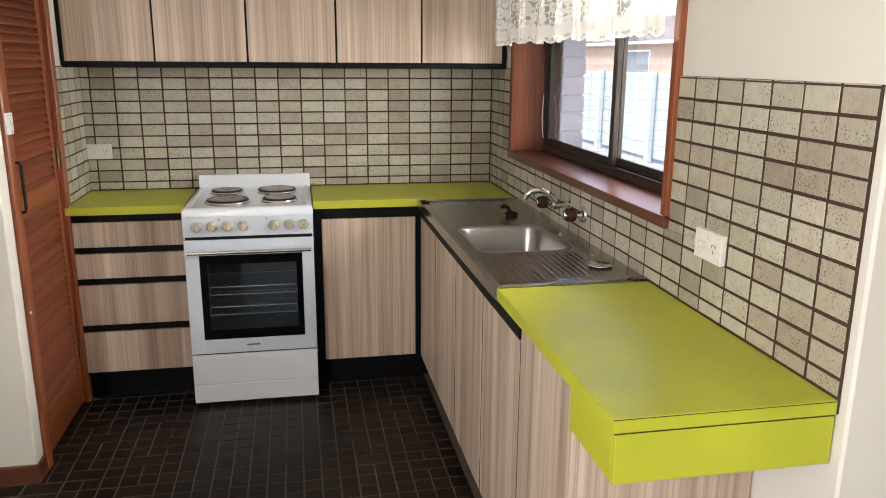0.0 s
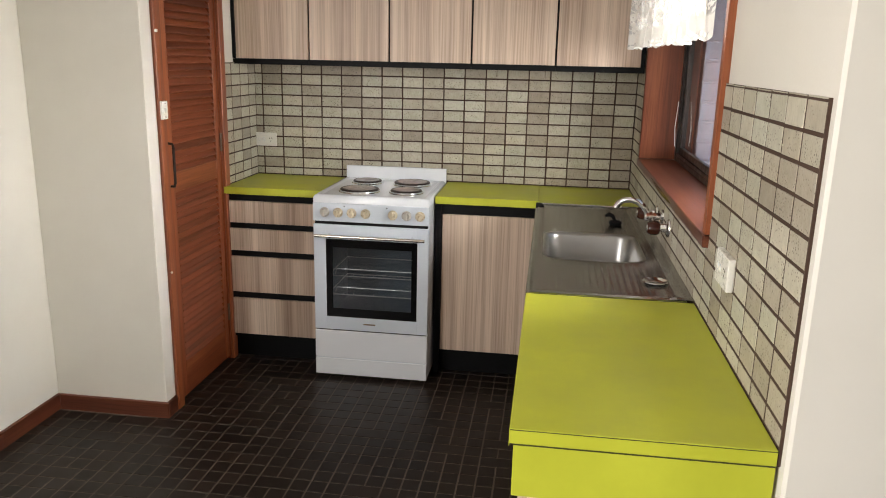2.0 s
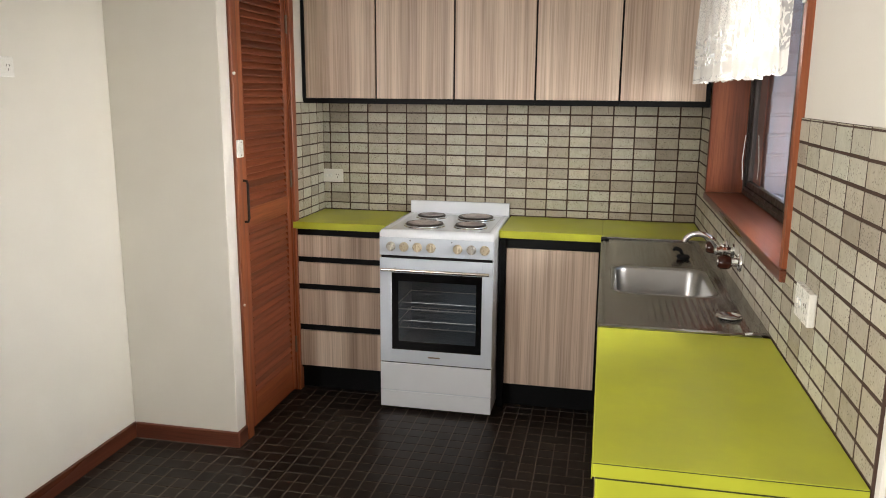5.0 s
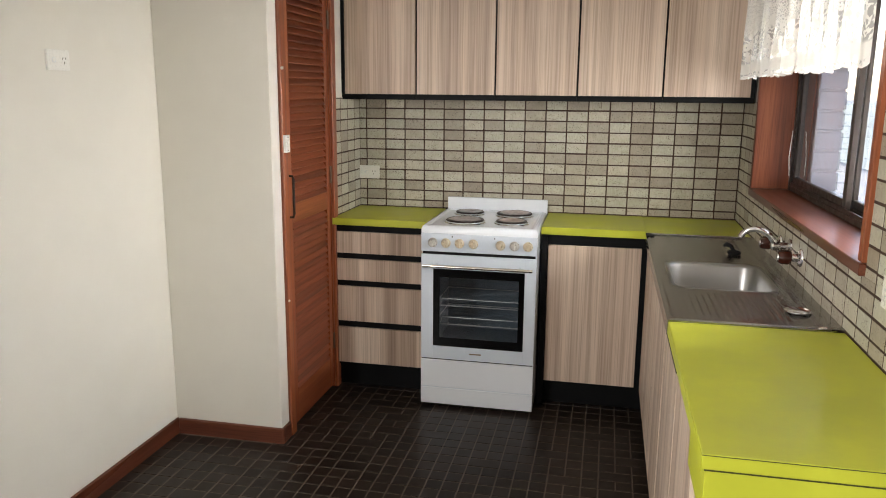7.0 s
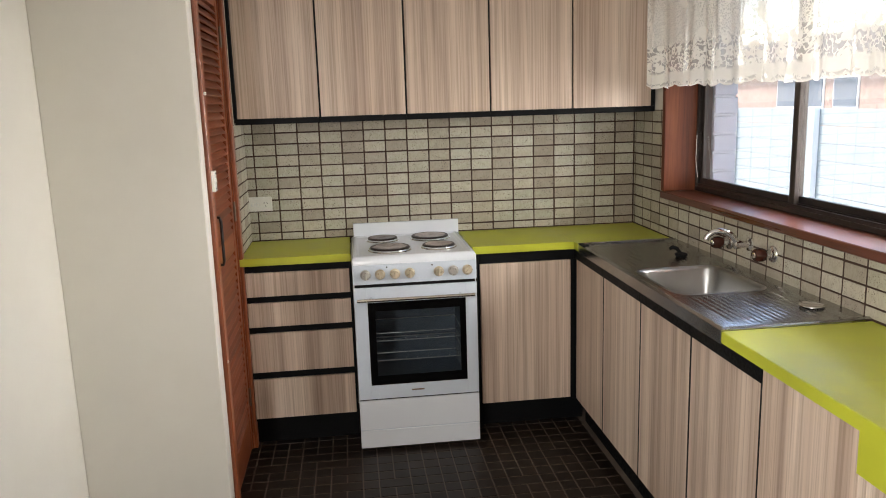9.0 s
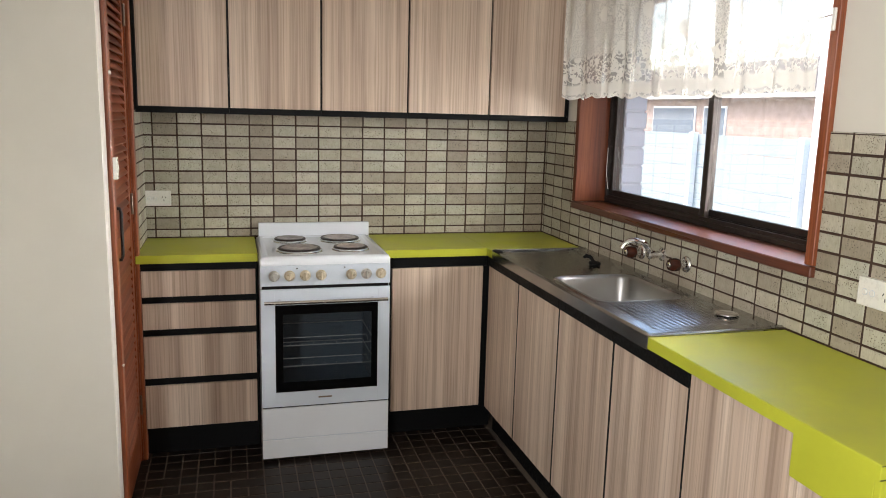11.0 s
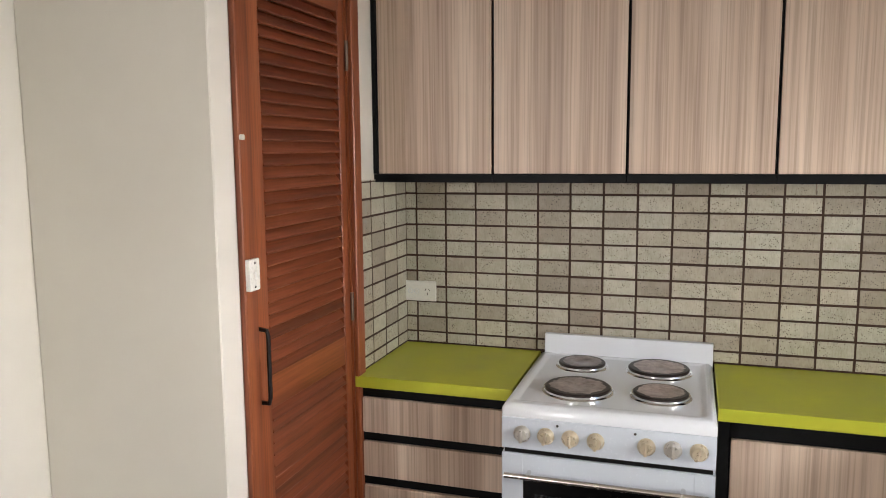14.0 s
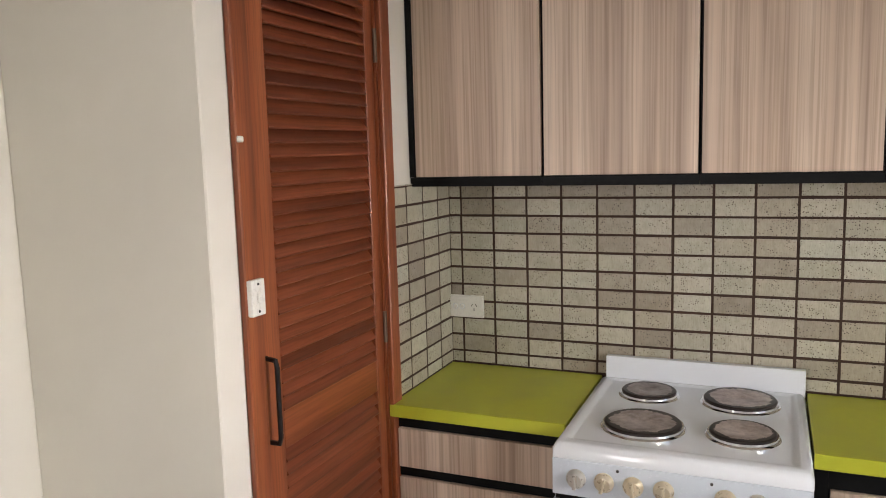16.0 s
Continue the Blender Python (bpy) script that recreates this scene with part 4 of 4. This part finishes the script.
    add_box(b, x0 + 0.045, x1 - 0.045, yf + 0.035, 3.9, 0.27, 0.28)
    add_box(b, x0 + 0.045, x1 - 0.045, yf + 0.035, 3.9, 0.73, 0.74)
    part("oven_cavity", b, M_OVEN, s, "dark grey enamel oven cavity")
    for z in (0.405, 0.497):
        b = bmesh.new()
        for y in (yf + 0.06, 3.88):
            add_tube(b, [(x0 + 0.048, y, z), (x1 - 0.048, y, z)], 0.0028, 6)
        for k in range(9):
            x = x0 + 0.075 + k * 0.049
            add_tube(b, [(x, yf + 0.06, z + 0.002), (x, yf + 0.064, z + 0.009)], 0.0012, 5)
        for x in (x0 + 0.05, x1 - 0.05):
            add_tube(b, [(x, yf + 0.06, z), (x, 3.88, z)], 0.0026, 6)
        add_tube(b, [(x0 + 0.08, yf + 0.075, z + 0.003), (x0 + 0.085, yf + 0.09, z + 0.026), (x1 - 0.085, yf + 0.09, z + 0.026), (x1 - 0.08, yf + 0.075, z + 0.003)], 0.002, 6)
        part("oven_rack", b, M_RACK, s, "bright wire oven rack")
    # control panel
    # solid dark strip stands in for shade in the gap above the door
    part("gap", box(x0 + 0.006, x1 - 0.006, yf + 0.008, yf + 0.02, 0.758, 0.772), M_RUBBER_SHADE, s, "dark strip for the shade over the oven door")
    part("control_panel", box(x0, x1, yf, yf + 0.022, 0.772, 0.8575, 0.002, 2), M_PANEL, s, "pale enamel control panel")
    for k, x in enumerate((-0.365, -0.302, -0.238, -0.173, -0.047, 0.017, 0.079)):
        m = pose(x, yf - 0.0005, 0.815, 90, 0, 0)
        kb = part("knob", lathe([(0, 0), (0.0225, 0), (0.0225, 0.004), (0.019, 0.007), (0.017, 0.016), (0.0155, 0.018), (0, 0.018)], m, 24), M_KNOB2 if k in (0, 5) else M_KNOB, s, "worn silver-grey knob" if k in (0, 5) else "worn gold-cream knob", True)
        turn = pose(x, yf - 0.0175, 0.815, 0, (0, 12, -8, 0, 6, 0, 30)[k], 0)
        grip = bmesh.new()
        add_box(grip, -0.0042, 0.0042, -0.009, 0.0, -0.018, 0.018, 0.002)
        bmesh.ops.transform(grip, matrix=turn, verts=grip.verts[:])
        part("grip", grip, M_KNOB2 if k in (0, 5) else M_KNOB, kb)
    for x in (-0.272, -0.075):
        part("indicator_light", lathe([(0, 0), (0.0035, 0), (0.003, 0.002), (0, 0.0025)], pose(x, yf - 0.0005, 0.845, 90, 0, 0), 10), M_SLOT, s, "small dark indicator light")
    # hob
    zt = 0.893
    b = bmesh.new()
    outline = [(0.0, 0.858), (0.0, 0.880), (0.006, 0.890), (0.014, zt), (0.026, zt), (0.034, zt - 0.005), (0.044, zt - 0.006)]
    loops = []
    for ins, z in outline:
        loops.append([b.verts.new(p) for p in ((x0 - 0.001 + ins, yf + 0.002 + ins * 1.35, z), (x1 + 0.001 - ins, yf + 0.002 + ins * 1.35, z), (x1 + 0.001 - ins, 4.018 - ins * 0.5, z), (x0 - 0.001 + ins, 4.018 - ins * 0.5, z))])
    for a, c in zip(loops, loops[1:]):
        for k in range(4):
            b.faces.new((a[k], a[(k + 1) % 4], c[(k + 1) % 4], c[k]))
    b.faces.new(loops[-1])
    b.faces.new(list(reversed(loops[0])))
    bmesh.ops.recalc_face_normals(b, faces=b.faces[:])
    sharp = [e for e in b.edges if abs(e.verts[0].co.z - e.verts[1].co.z) > 0.004]
    bmesh.ops.bevel(b, geom=sharp, offset=0.006, segments=3, profile=0.5, affect="EDGES", clamp_overlap=True)
    hob = part("hob", b, M_ENAMEL, s, "white enamel hob with a raised rim", True)
    part("splashback", box(x0 + 0.014, x1 + 0.001, 4.012, 4.036, 0.862, 0.956, 0.003, 2), M_ENAMEL, s, "low white enamel upstand")
    zc = zt - 0.006
    for x, y, r in ((-0.246, 3.652, 0.092), (-0.268, 3.905, 0.073), (-0.037, 3.905, 0.091), (-0.022, 3.662, 0.075)):
        hp = part("hotplate_ring", lathe([(r + 0.0085, zc - 0.0005), (r + 0.0065, zc + 0.002), (r + 0.003, zc + 0.0035), (r + 0.003, zc + 0.009), (r - 0.001, zc + 0.0095), (r - 0.001, zc)], pose(x, y, 0), 44), M_CHROME, hob, "chrome trim ring", True)
        mesh_b = lathe([(0.0, 0.0125), (0.018, 0.0125), (0.02, 0.0135), (r - 0.012, 0.0155), (r - 0.004, 0.015), (r - 0.001, 0.012), (r - 0.0015, 0.003)], Matrix.Identity(4), 44)
        hot = part("hotplate", mesh_b, M_PLATE, s, "burnt cast iron hotplate", True)
        hot.matrix_parent_inverse = Matrix.Identity(4)
        hot.location = (x + 0.15, y - 3.75, zc)


stove()


# ---- overhead cupboards ----
GAPS = (-0.905, -0.527, -0.135, 0.256, 0.646, 1.032)


def overhead(k):
    a, b = GAPS[k], GAPS[k + 1]
    xa, xb = (PANTRY + 0.001 if k == 0 else a), (RIGHT - 0.003 if k == 4 else b - 0.0005)
    c = thing("overhead_cupboard", ((a + b) / 2, 3.92, 1.46), "wall cupboard with a pale wood-look door edged in black", "cupboard", "overhead cupboards in a row")
    part("carcass", box(xa, xb, 3.805, BACK - 0.001, 1.462, 2.2), M_BLACK, c, "black laminate carcass")
    part("bottom_strip", box(xa, xb, 3.783, 3.8045, 1.462, 1.487, 0.001), M_BLACK, c, "black edge strip")
    lo, hi = a + (0.012 if k == 0 else 0.0045), b - 0.0045
    part("door", box(lo, hi, 3.786, 3.803, 1.4885, 2.195, 0.0012), M_OAK, c, "pale wood-look door")
    if k == 0:
        part("side_strip", box(xa, lo - 0.002, 3.78, 3.8045, 1.488, 2.2), M_BLACK, c, "black edge strip")
    if k == 4:
        part("side_strip", box(hi + 0.002, xb, 3.784, 3.8045, 1.488, 2.2), M_BLACK, c, "black edge strip")


for k in range(5):
    overhead(k)
structure("bulkhead", box(PANTRY, RIGHT + 0.006, 3.79, BACK + 0.006, 2.201, CEIL), M_WALL, "cream painted bulkhead over the cupboards", "bulkhead")
for x in (0.37, 0.60):
    hk = thing("cup_hook", (x, 3.9, 1.462), "small brass cup hook under a cupboard", "hook")
    part("wire", tube([(x, 3.9, 1.463), (x, 3.9, 1.445), *arc((x, 3.892, 1.437), 0.008, 0, -200, (0, 1, 0), (0, 0, 1), 8)], 0.0016, 6), M_HINGE, hk)


# ---- switches and sockets ----
def power_point(m, w, h, deep, label, twin=True):
    """A plate in the xy plane of m that faces +z, with x to its right."""
    p = thing("power_point", m.translation, label, "power point")
    def piece(name, bm_, mt, parent, lab=""):
        bmesh.ops.transform(bm_, matrix=m, verts=bm_.verts[:])
        return part(name, bm_, mt, parent, lab)
    piece("plate", box(-w / 2, w / 2, -h / 2, h / 2, 0.0, deep, 0.003, 2), M_PLASTIC, p)
    for x in ((-w * 0.30, -w * 0.10) if twin else (-w * 0.22,)):
        rk = bmesh.new()
        add_lathe(rk, [(0, deep + 0.0028), (0.006, deep + 0.0025), (0.0075, deep - 0.001)], pose(x, 0.0, 0), 16)
        piece("rocker_switch", rk, M_PLASTIC, p)
        rim = bmesh.new()
        add_lathe(rim, [(0.0078, deep - 0.001), (0.0078, deep + 0.0005), (0.0088, deep + 0.0005), (0.0088, deep - 0.001)], pose(x, 0.0, 0), 16)
        piece("switch_rim", rim, M_PANEL, p)
    cx = w * 0.24
    for dx, dy, a in ((-0.007, 0.005, -30), (0.007, 0.005, 30), (0.0, -0.009, 0)):
        sl = bmesh.new()
        add_box(sl, -0.0012, 0.0012, -0.0042, 0.0042, deep - 0.001, deep + 0.0006)
        bmesh.ops.transform(sl, matrix=pose(cx + dx, dy, 0, 0, 0, a), verts=sl.verts[:])
        piece("socket_slot", sl, M_SLOT, p)
    return p


power_point(pose(-0.853, BACK, 1.072, 90, 0, 0), 0.116, 0.07, 0.012, "cream power point on the tiled splashback")
power_point(pose(LEFT, 2.363, 1.596, 90, 0, 90), 0.108, 0.068, 0.010, "white power point on the cream wall", False)
power_point(pose(RIGHT, 1.853, 1.070, 90, 0, -90), 0.120, 0.074, 0.016, "white power point on the side tiles")
sw = thing("light_switch", (PANTRY + 0.016, 3.035, 1.286), "white light switch on the door architrave", "light switch")
part("plate", box(PANTRY + 0.0158, PANTRY + 0.028, 3.014, 3.056, 1.25, 1.322, 0.003, 2), M_PLASTIC, sw)
part("rocker", box(PANTRY + 0.0275, PANTRY + 0.0315, 3.028, 3.042, 1.276, 1.296, 0.002), M_PLASTIC, sw)
for z in (1.259, 1.313):
    part("screw", lathe([(0, 0.001), (0.0025, 0.001), (0.003, 0)], pose(PANTRY + 0.0281, 3.035, z, 0, 90, 0), 8), M_SLOT, sw)


# ---- outside ----
structure("ground", box(-400, 400, -300, 300, -0.45, -0.3), M_CONC, "pale concrete yard running to the horizon", "ground")


def outside():
    # brick reveal of this house beside the window
    w = tagged(thing("outer_wall", (1.34, 2.9, -0.3), "grey brick outer wall beside the window", "wall"), kind="structure")
    b = bmesh.new()
    add_box(b, 1.285, 1.388, WY1 - 0.013, 6.5, -0.3, 2.6)
    add_box(b, 1.285, 1.388, 1.55, WY0 + 0.013, -0.3, 2.6)
    add_box(b, 1.285, 1.388, WY0 + 0.014, WY1 - 0.014, -0.3, 1.0)
    add_box(b, 1.285, 1.388, WY0 + 0.014, WY1 - 0.014, 2.1, 2.6)
    part("mortar", b, M_MORTAR, w)
    brick = bpy.data.meshes.new("brick")
    bb = box(-0.055, 0.055, -0.113, 0.113, -0.038, 0.038, 0.003)
    bb.to_mesh(brick)
    bb.free()
    brick.materials.append(M_BRICK)
    for side, y in ((1, WY1 - 0.02), (-1, WY0 + 0.02)):
        for k in range(13):
            o = new("brick", brick)
            o.parent = w
            o.matrix_local = pose(0.0 + random.uniform(-0.002, 0.002), y - 2.9 + side * (0.113 - 0.003 * (k % 2)), 1.35 + k * 0.086)
    part("eave", box(1.39, 1.65, -6.0, 7.0, 2.45, 2.62), M_FENCE, w, "white eave lining")
    # white board fence
    f = thing("board_fence", (6.4, 3.0, -0.3), "weathered pale horizontal board fence in sunlight", "fence")
    for y in [-6 + 2.4 * k for k in range(14)]:
        part("post", box(6.31, 6.41, y - 0.05, y + 0.05, -0.305, 1.3, 0.005), M_FENCE, f)
    for k in range(6):
        part("board", box(6.412, 6.44, -7, 26, -0.22 + k * 0.25, 0.02 + k * 0.25, 0.004), M_BOARD, f)
    h = thing("neighbour_house", (21, 6, -0.3), "orange brick neighbour house with a tiled roof", "house")
    part("wall", box(21, 28, -12, 62, -0.31, 2.5), M_BRICK2, h, "orange brick wall")
    for y0, y1, mtl in ((-2.0, 0.2, M_SHUT), (4.0, 6.2, M_SHUT), (9.0, 12.4, M_SHUT), (15, 17, M_SHUT), (21.0, 24.0, M_SHUT), (30.6, 32.3, M_SHUT), (33.0, 36.8, M_SHUT), (44.0, 48.0, M_SHUT)):
        wn_ = part("window", box(20.93, 21.01, y0, y1, 0.7, 2.1), M_FENCE, h, "white window frame")
        part("pane", box(20.9, 20.928, y0 + 0.08, y1 - 0.08, 0.78, 2.02), mtl, wn_, "blue-grey blind")
    part("gutter", box(20.3, 20.45, -12.6, 62.6, 2.45, 2.6), M_FENCE, h, "white gutter")
    b = bmesh.new()
    vs = [b.verts.new(p) for p in ((20.4, -12.6, 2.55), (20.4, 62.6, 2.55), (28.6, 62.6, 2.55), (28.6, -12.6, 2.55), (24.5, -8.5, 4.4), (24.5, 58.5, 4.4))]
    for q in ((0, 1, 5, 4), (1, 2, 5), (2, 3, 4, 5), (3, 0, 4), (3, 2, 1, 0)):
        b.faces.new([vs[k] for k in q])
    bmesh.ops.recalc_face_normals(b, faces=b.faces[:])
    part("roof", b, M_ROOF, h, "grey-brown tiled roof")
    post = thing("verandah_post", (3.6, 5.0, -0.3), "white painted timber post in the yard", "post")
    part("shaft", box(3.55, 3.65, 4.95, 5.05, -0.305, 2.7, 0.006), M_FENCE, post)
    part("foot", box(3.53, 3.67, 4.93, 5.07, -0.305, -0.15, 0.004), M_CONC, post)


outside()


# ---- pieces: wall tiles and floor tiles ----
def tile_mesh(name, material, bevel):
    mesh = bpy.data.meshes.new(name)
    # a low block with chamfered upper edges, one unit wide, shaped for a 2:1 piece
    b = bmesh.new()
    bx, by = bevel, bevel * 2
    low = [b.verts.new(p) for p in ((-0.5, -0.5, 0), (0.5, -0.5, 0), (0.5, 0.5, 0), (-0.5, 0.5, 0))]
    mid = [b.verts.new(p) for p in ((-0.5, -0.5, 0.7), (0.5, -0.5, 0.7), (0.5, 0.5, 0.7), (-0.5, 0.5, 0.7))]
    top = [b.verts.new(p) for p in ((-0.5 + bx, -0.5 + by, 1), (0.5 - bx, -0.5 + by, 1), (0.5 - bx, 0.5 - by, 1), (-0.5 + bx, 0.5 - by, 1))]
    for a, c in ((low, mid), (mid, top)):
        for k in range(4):
            b.faces.new((a[k], a[(k + 1) % 4], c[(k + 1) % 4], c[k]))
    b.faces.new(top)
    b.to_mesh(mesh)
    b.free()
    mesh.materials.append(material)
    return mesh


TILE = tile_mesh("tile", M_TILE, 0.016)
PX, PZ, JOINT, Z0 = 0.1066, 0.0541, 0.0058, 0.926


def spans(start, stop, first, pitch):
    """Cuts from start to stop at first + k * pitch."""
    cuts = [start]
    k = math.ceil((start - first) / pitch + 1e-6)
    while first + k * pitch < stop - 1e-6:
        cuts.append(first + k * pitch)
        k += 1
    cuts.append(stop)
    return list(zip(cuts, cuts[1:]))


def tiled(name, label, place, u0, u1, first, hole=None, bed=None):
    """Tiles on a wall: place(u, z, out) gives the pose of a tile's middle."""
    wall = structure(name, bed, M_GROUT, label, "wall tiles")
    for za, zb in spans(BENCH + 0.002, TILETOP, Z0, PZ):
        for ua, ub in spans(u0, u1, first, PX):
            cut = [(ua, ub, za, zb)]
            if hole:
                h0, h1, hz = hole
                if zb > hz + 0.004 and ub > h0 and ua < h1:
                    cut = []
                    if za < hz - 0.012:
                        cut.append((ua, ub, za, hz + JOINT / 2))
                    side = hz - JOINT / 2 if cut else za
                    if ua < h0 - 0.012:
                        cut.append((ua, h0 + JOINT / 2, side, zb))
                    if ub > h1 + 0.012:
                        cut.append((h1 - JOINT / 2, ub, side, zb))
            for a, b_, c, d in cut:
                o = new("tile", TILE)
                o.parent = wall
                w, h = b_ - a - JOINT + random.uniform(-0.0009, 0.0009), d - c - JOINT + random.uniform(-0.0008, 0.0008)
                m = place((a + b_) / 2 + random.uniform(-0.0006, 0.0006), (c + d) / 2 + random.uniform(-0.0006, 0.0006))
                o.matrix_local = m @ pose(0, 0, 0, random.uniform(-0.3, 0.3), random.uniform(-0.16, 0.16), random.uniform(-0.35, 0.35)) @ Matrix.Diagonal((w, h, 0.0049 + random.uniform(-0.0002, 0.0003), 1))
    return wall


bed = box(PANTRY + 0.0045, RIGHT + 0.0035, BACK + 0.0005, BACK + 0.0058, BENCH - 0.03, TILETOP - 0.002)
tiled("splashback_back", "beige speckled wall tiles with dark brown grout", lambda u, z: pose(u, BACK + 0.0045, z, 90, 0, 0), PANTRY + 0.003, RIGHT - 0.002, -0.866, None, bed)
bm = bmesh.new()
add_box(bm, RIGHT + 0.0004, RIGHT + 0.0058, 1.3695, WY0, BENCH - 0.03, TILETOP)
add_box(bm, RIGHT + 0.0004, RIGHT + 0.0058, WY1, BACK + 0.002, BENCH - 0.03, TILETOP)
add_box(bm, RIGHT + 0.0004, RIGHT + 0.0058, WY0, WY1, BENCH - 0.03, WZ0)
tiled("splashback_side", "beige speckled wall tiles round the window", lambda u, z: pose(RIGHT + 0.0045, u, z, 90, 0, -90), 1.3695, BACK - 0.001, 1.363, (WY0, WY1, WZ0), bm)
bed = box(PANTRY - 0.0, PANTRY + 0.0052, 3.6565, BACK + 0.002, BENCH - 0.03, TILETOP)
tiled("splashback_return", "beige speckled wall tiles beside the pantry door", lambda u, z: pose(PANTRY + 0.0012, u, z, 90, 0, 90), 3.6565, BACK - 0.001, BACK - 0.093, None, bed)

# floor: small dark pieces, the middle of the kitchen singly
FX, FY, FJ = 0.066, 0.0715, 0.0036
FLOOR_PIECE = tile_mesh("floor_tile", M_FLOOR, 0.02)
floor_ob = bpy.data.objects["floor"]
rng = random.Random(7)
verts, faces = [], []
single = 0
nx, ny = int((0.70 - LEFT) / FX), int((3.72 - 0.2) / FY)
for j in range(ny):
    y = 3.70 - (j + 0.5) * FY
    i = 0
    while i < nx:
        wide = 2 if rng.random() < 0.08 and i < nx - 1 else 1
        x0_, x1_ = LEFT + i * FX, LEFT + (i + wide) * FX
        i += wide
        cx, w, lift = (x0_ + x1_) / 2, x1_ - x0_ - FJ - rng.uniform(0, 0.001), rng.uniform(-0.0003, 0.0003)
        if cx < PANTRY - 0.04 and y > PFRONT - 0.01:
            continue
        if single < 290 and -1.0 < cx < 0.66 and 2.72 < y < 3.60:
            o = new("floor_tile", FLOOR_PIECE)
            o.parent = floor_ob
            o.matrix_local = pose(cx, y, -0.0048 + lift) @ Matrix.Diagonal((w, FY - FJ, 0.0048, 1))
            single += 1
        else:
            n = len(verts)
            hy = (FY - FJ) / 2
            for z, q in ((-0.0045, 0.0), (lift, 0.0012)):
                verts += [(cx - w / 2 + q, y - hy + q, z), (cx + w / 2 - q, y - hy + q, z), (cx + w / 2 - q, y + hy - q, z), (cx - w / 2 + q, y + hy - q, z)]
            faces += [(n + 4, n + 5, n + 6, n + 7), (n, n + 1, n + 5, n + 4), (n + 1, n + 2, n + 6, n + 5), (n + 2, n + 3, n + 7, n + 6), (n + 3, n, n + 4, n + 7)]
mesh = bpy.data.meshes.new("floor_tiles")
mesh.from_pydata(verts, [], faces)
mesh.materials.append(M_FLOOR)
rest = new("floor_tiles", mesh)
rest.parent = floor_ob
tagged(rest, "small dark brown floor tiles", kind="stuff")
structure("floor_far", box(LEFT, EAST, SOUTH, 0.16, -0.0044, -0.0005), M_FLOOR, "dark brown living room floor", "floor")
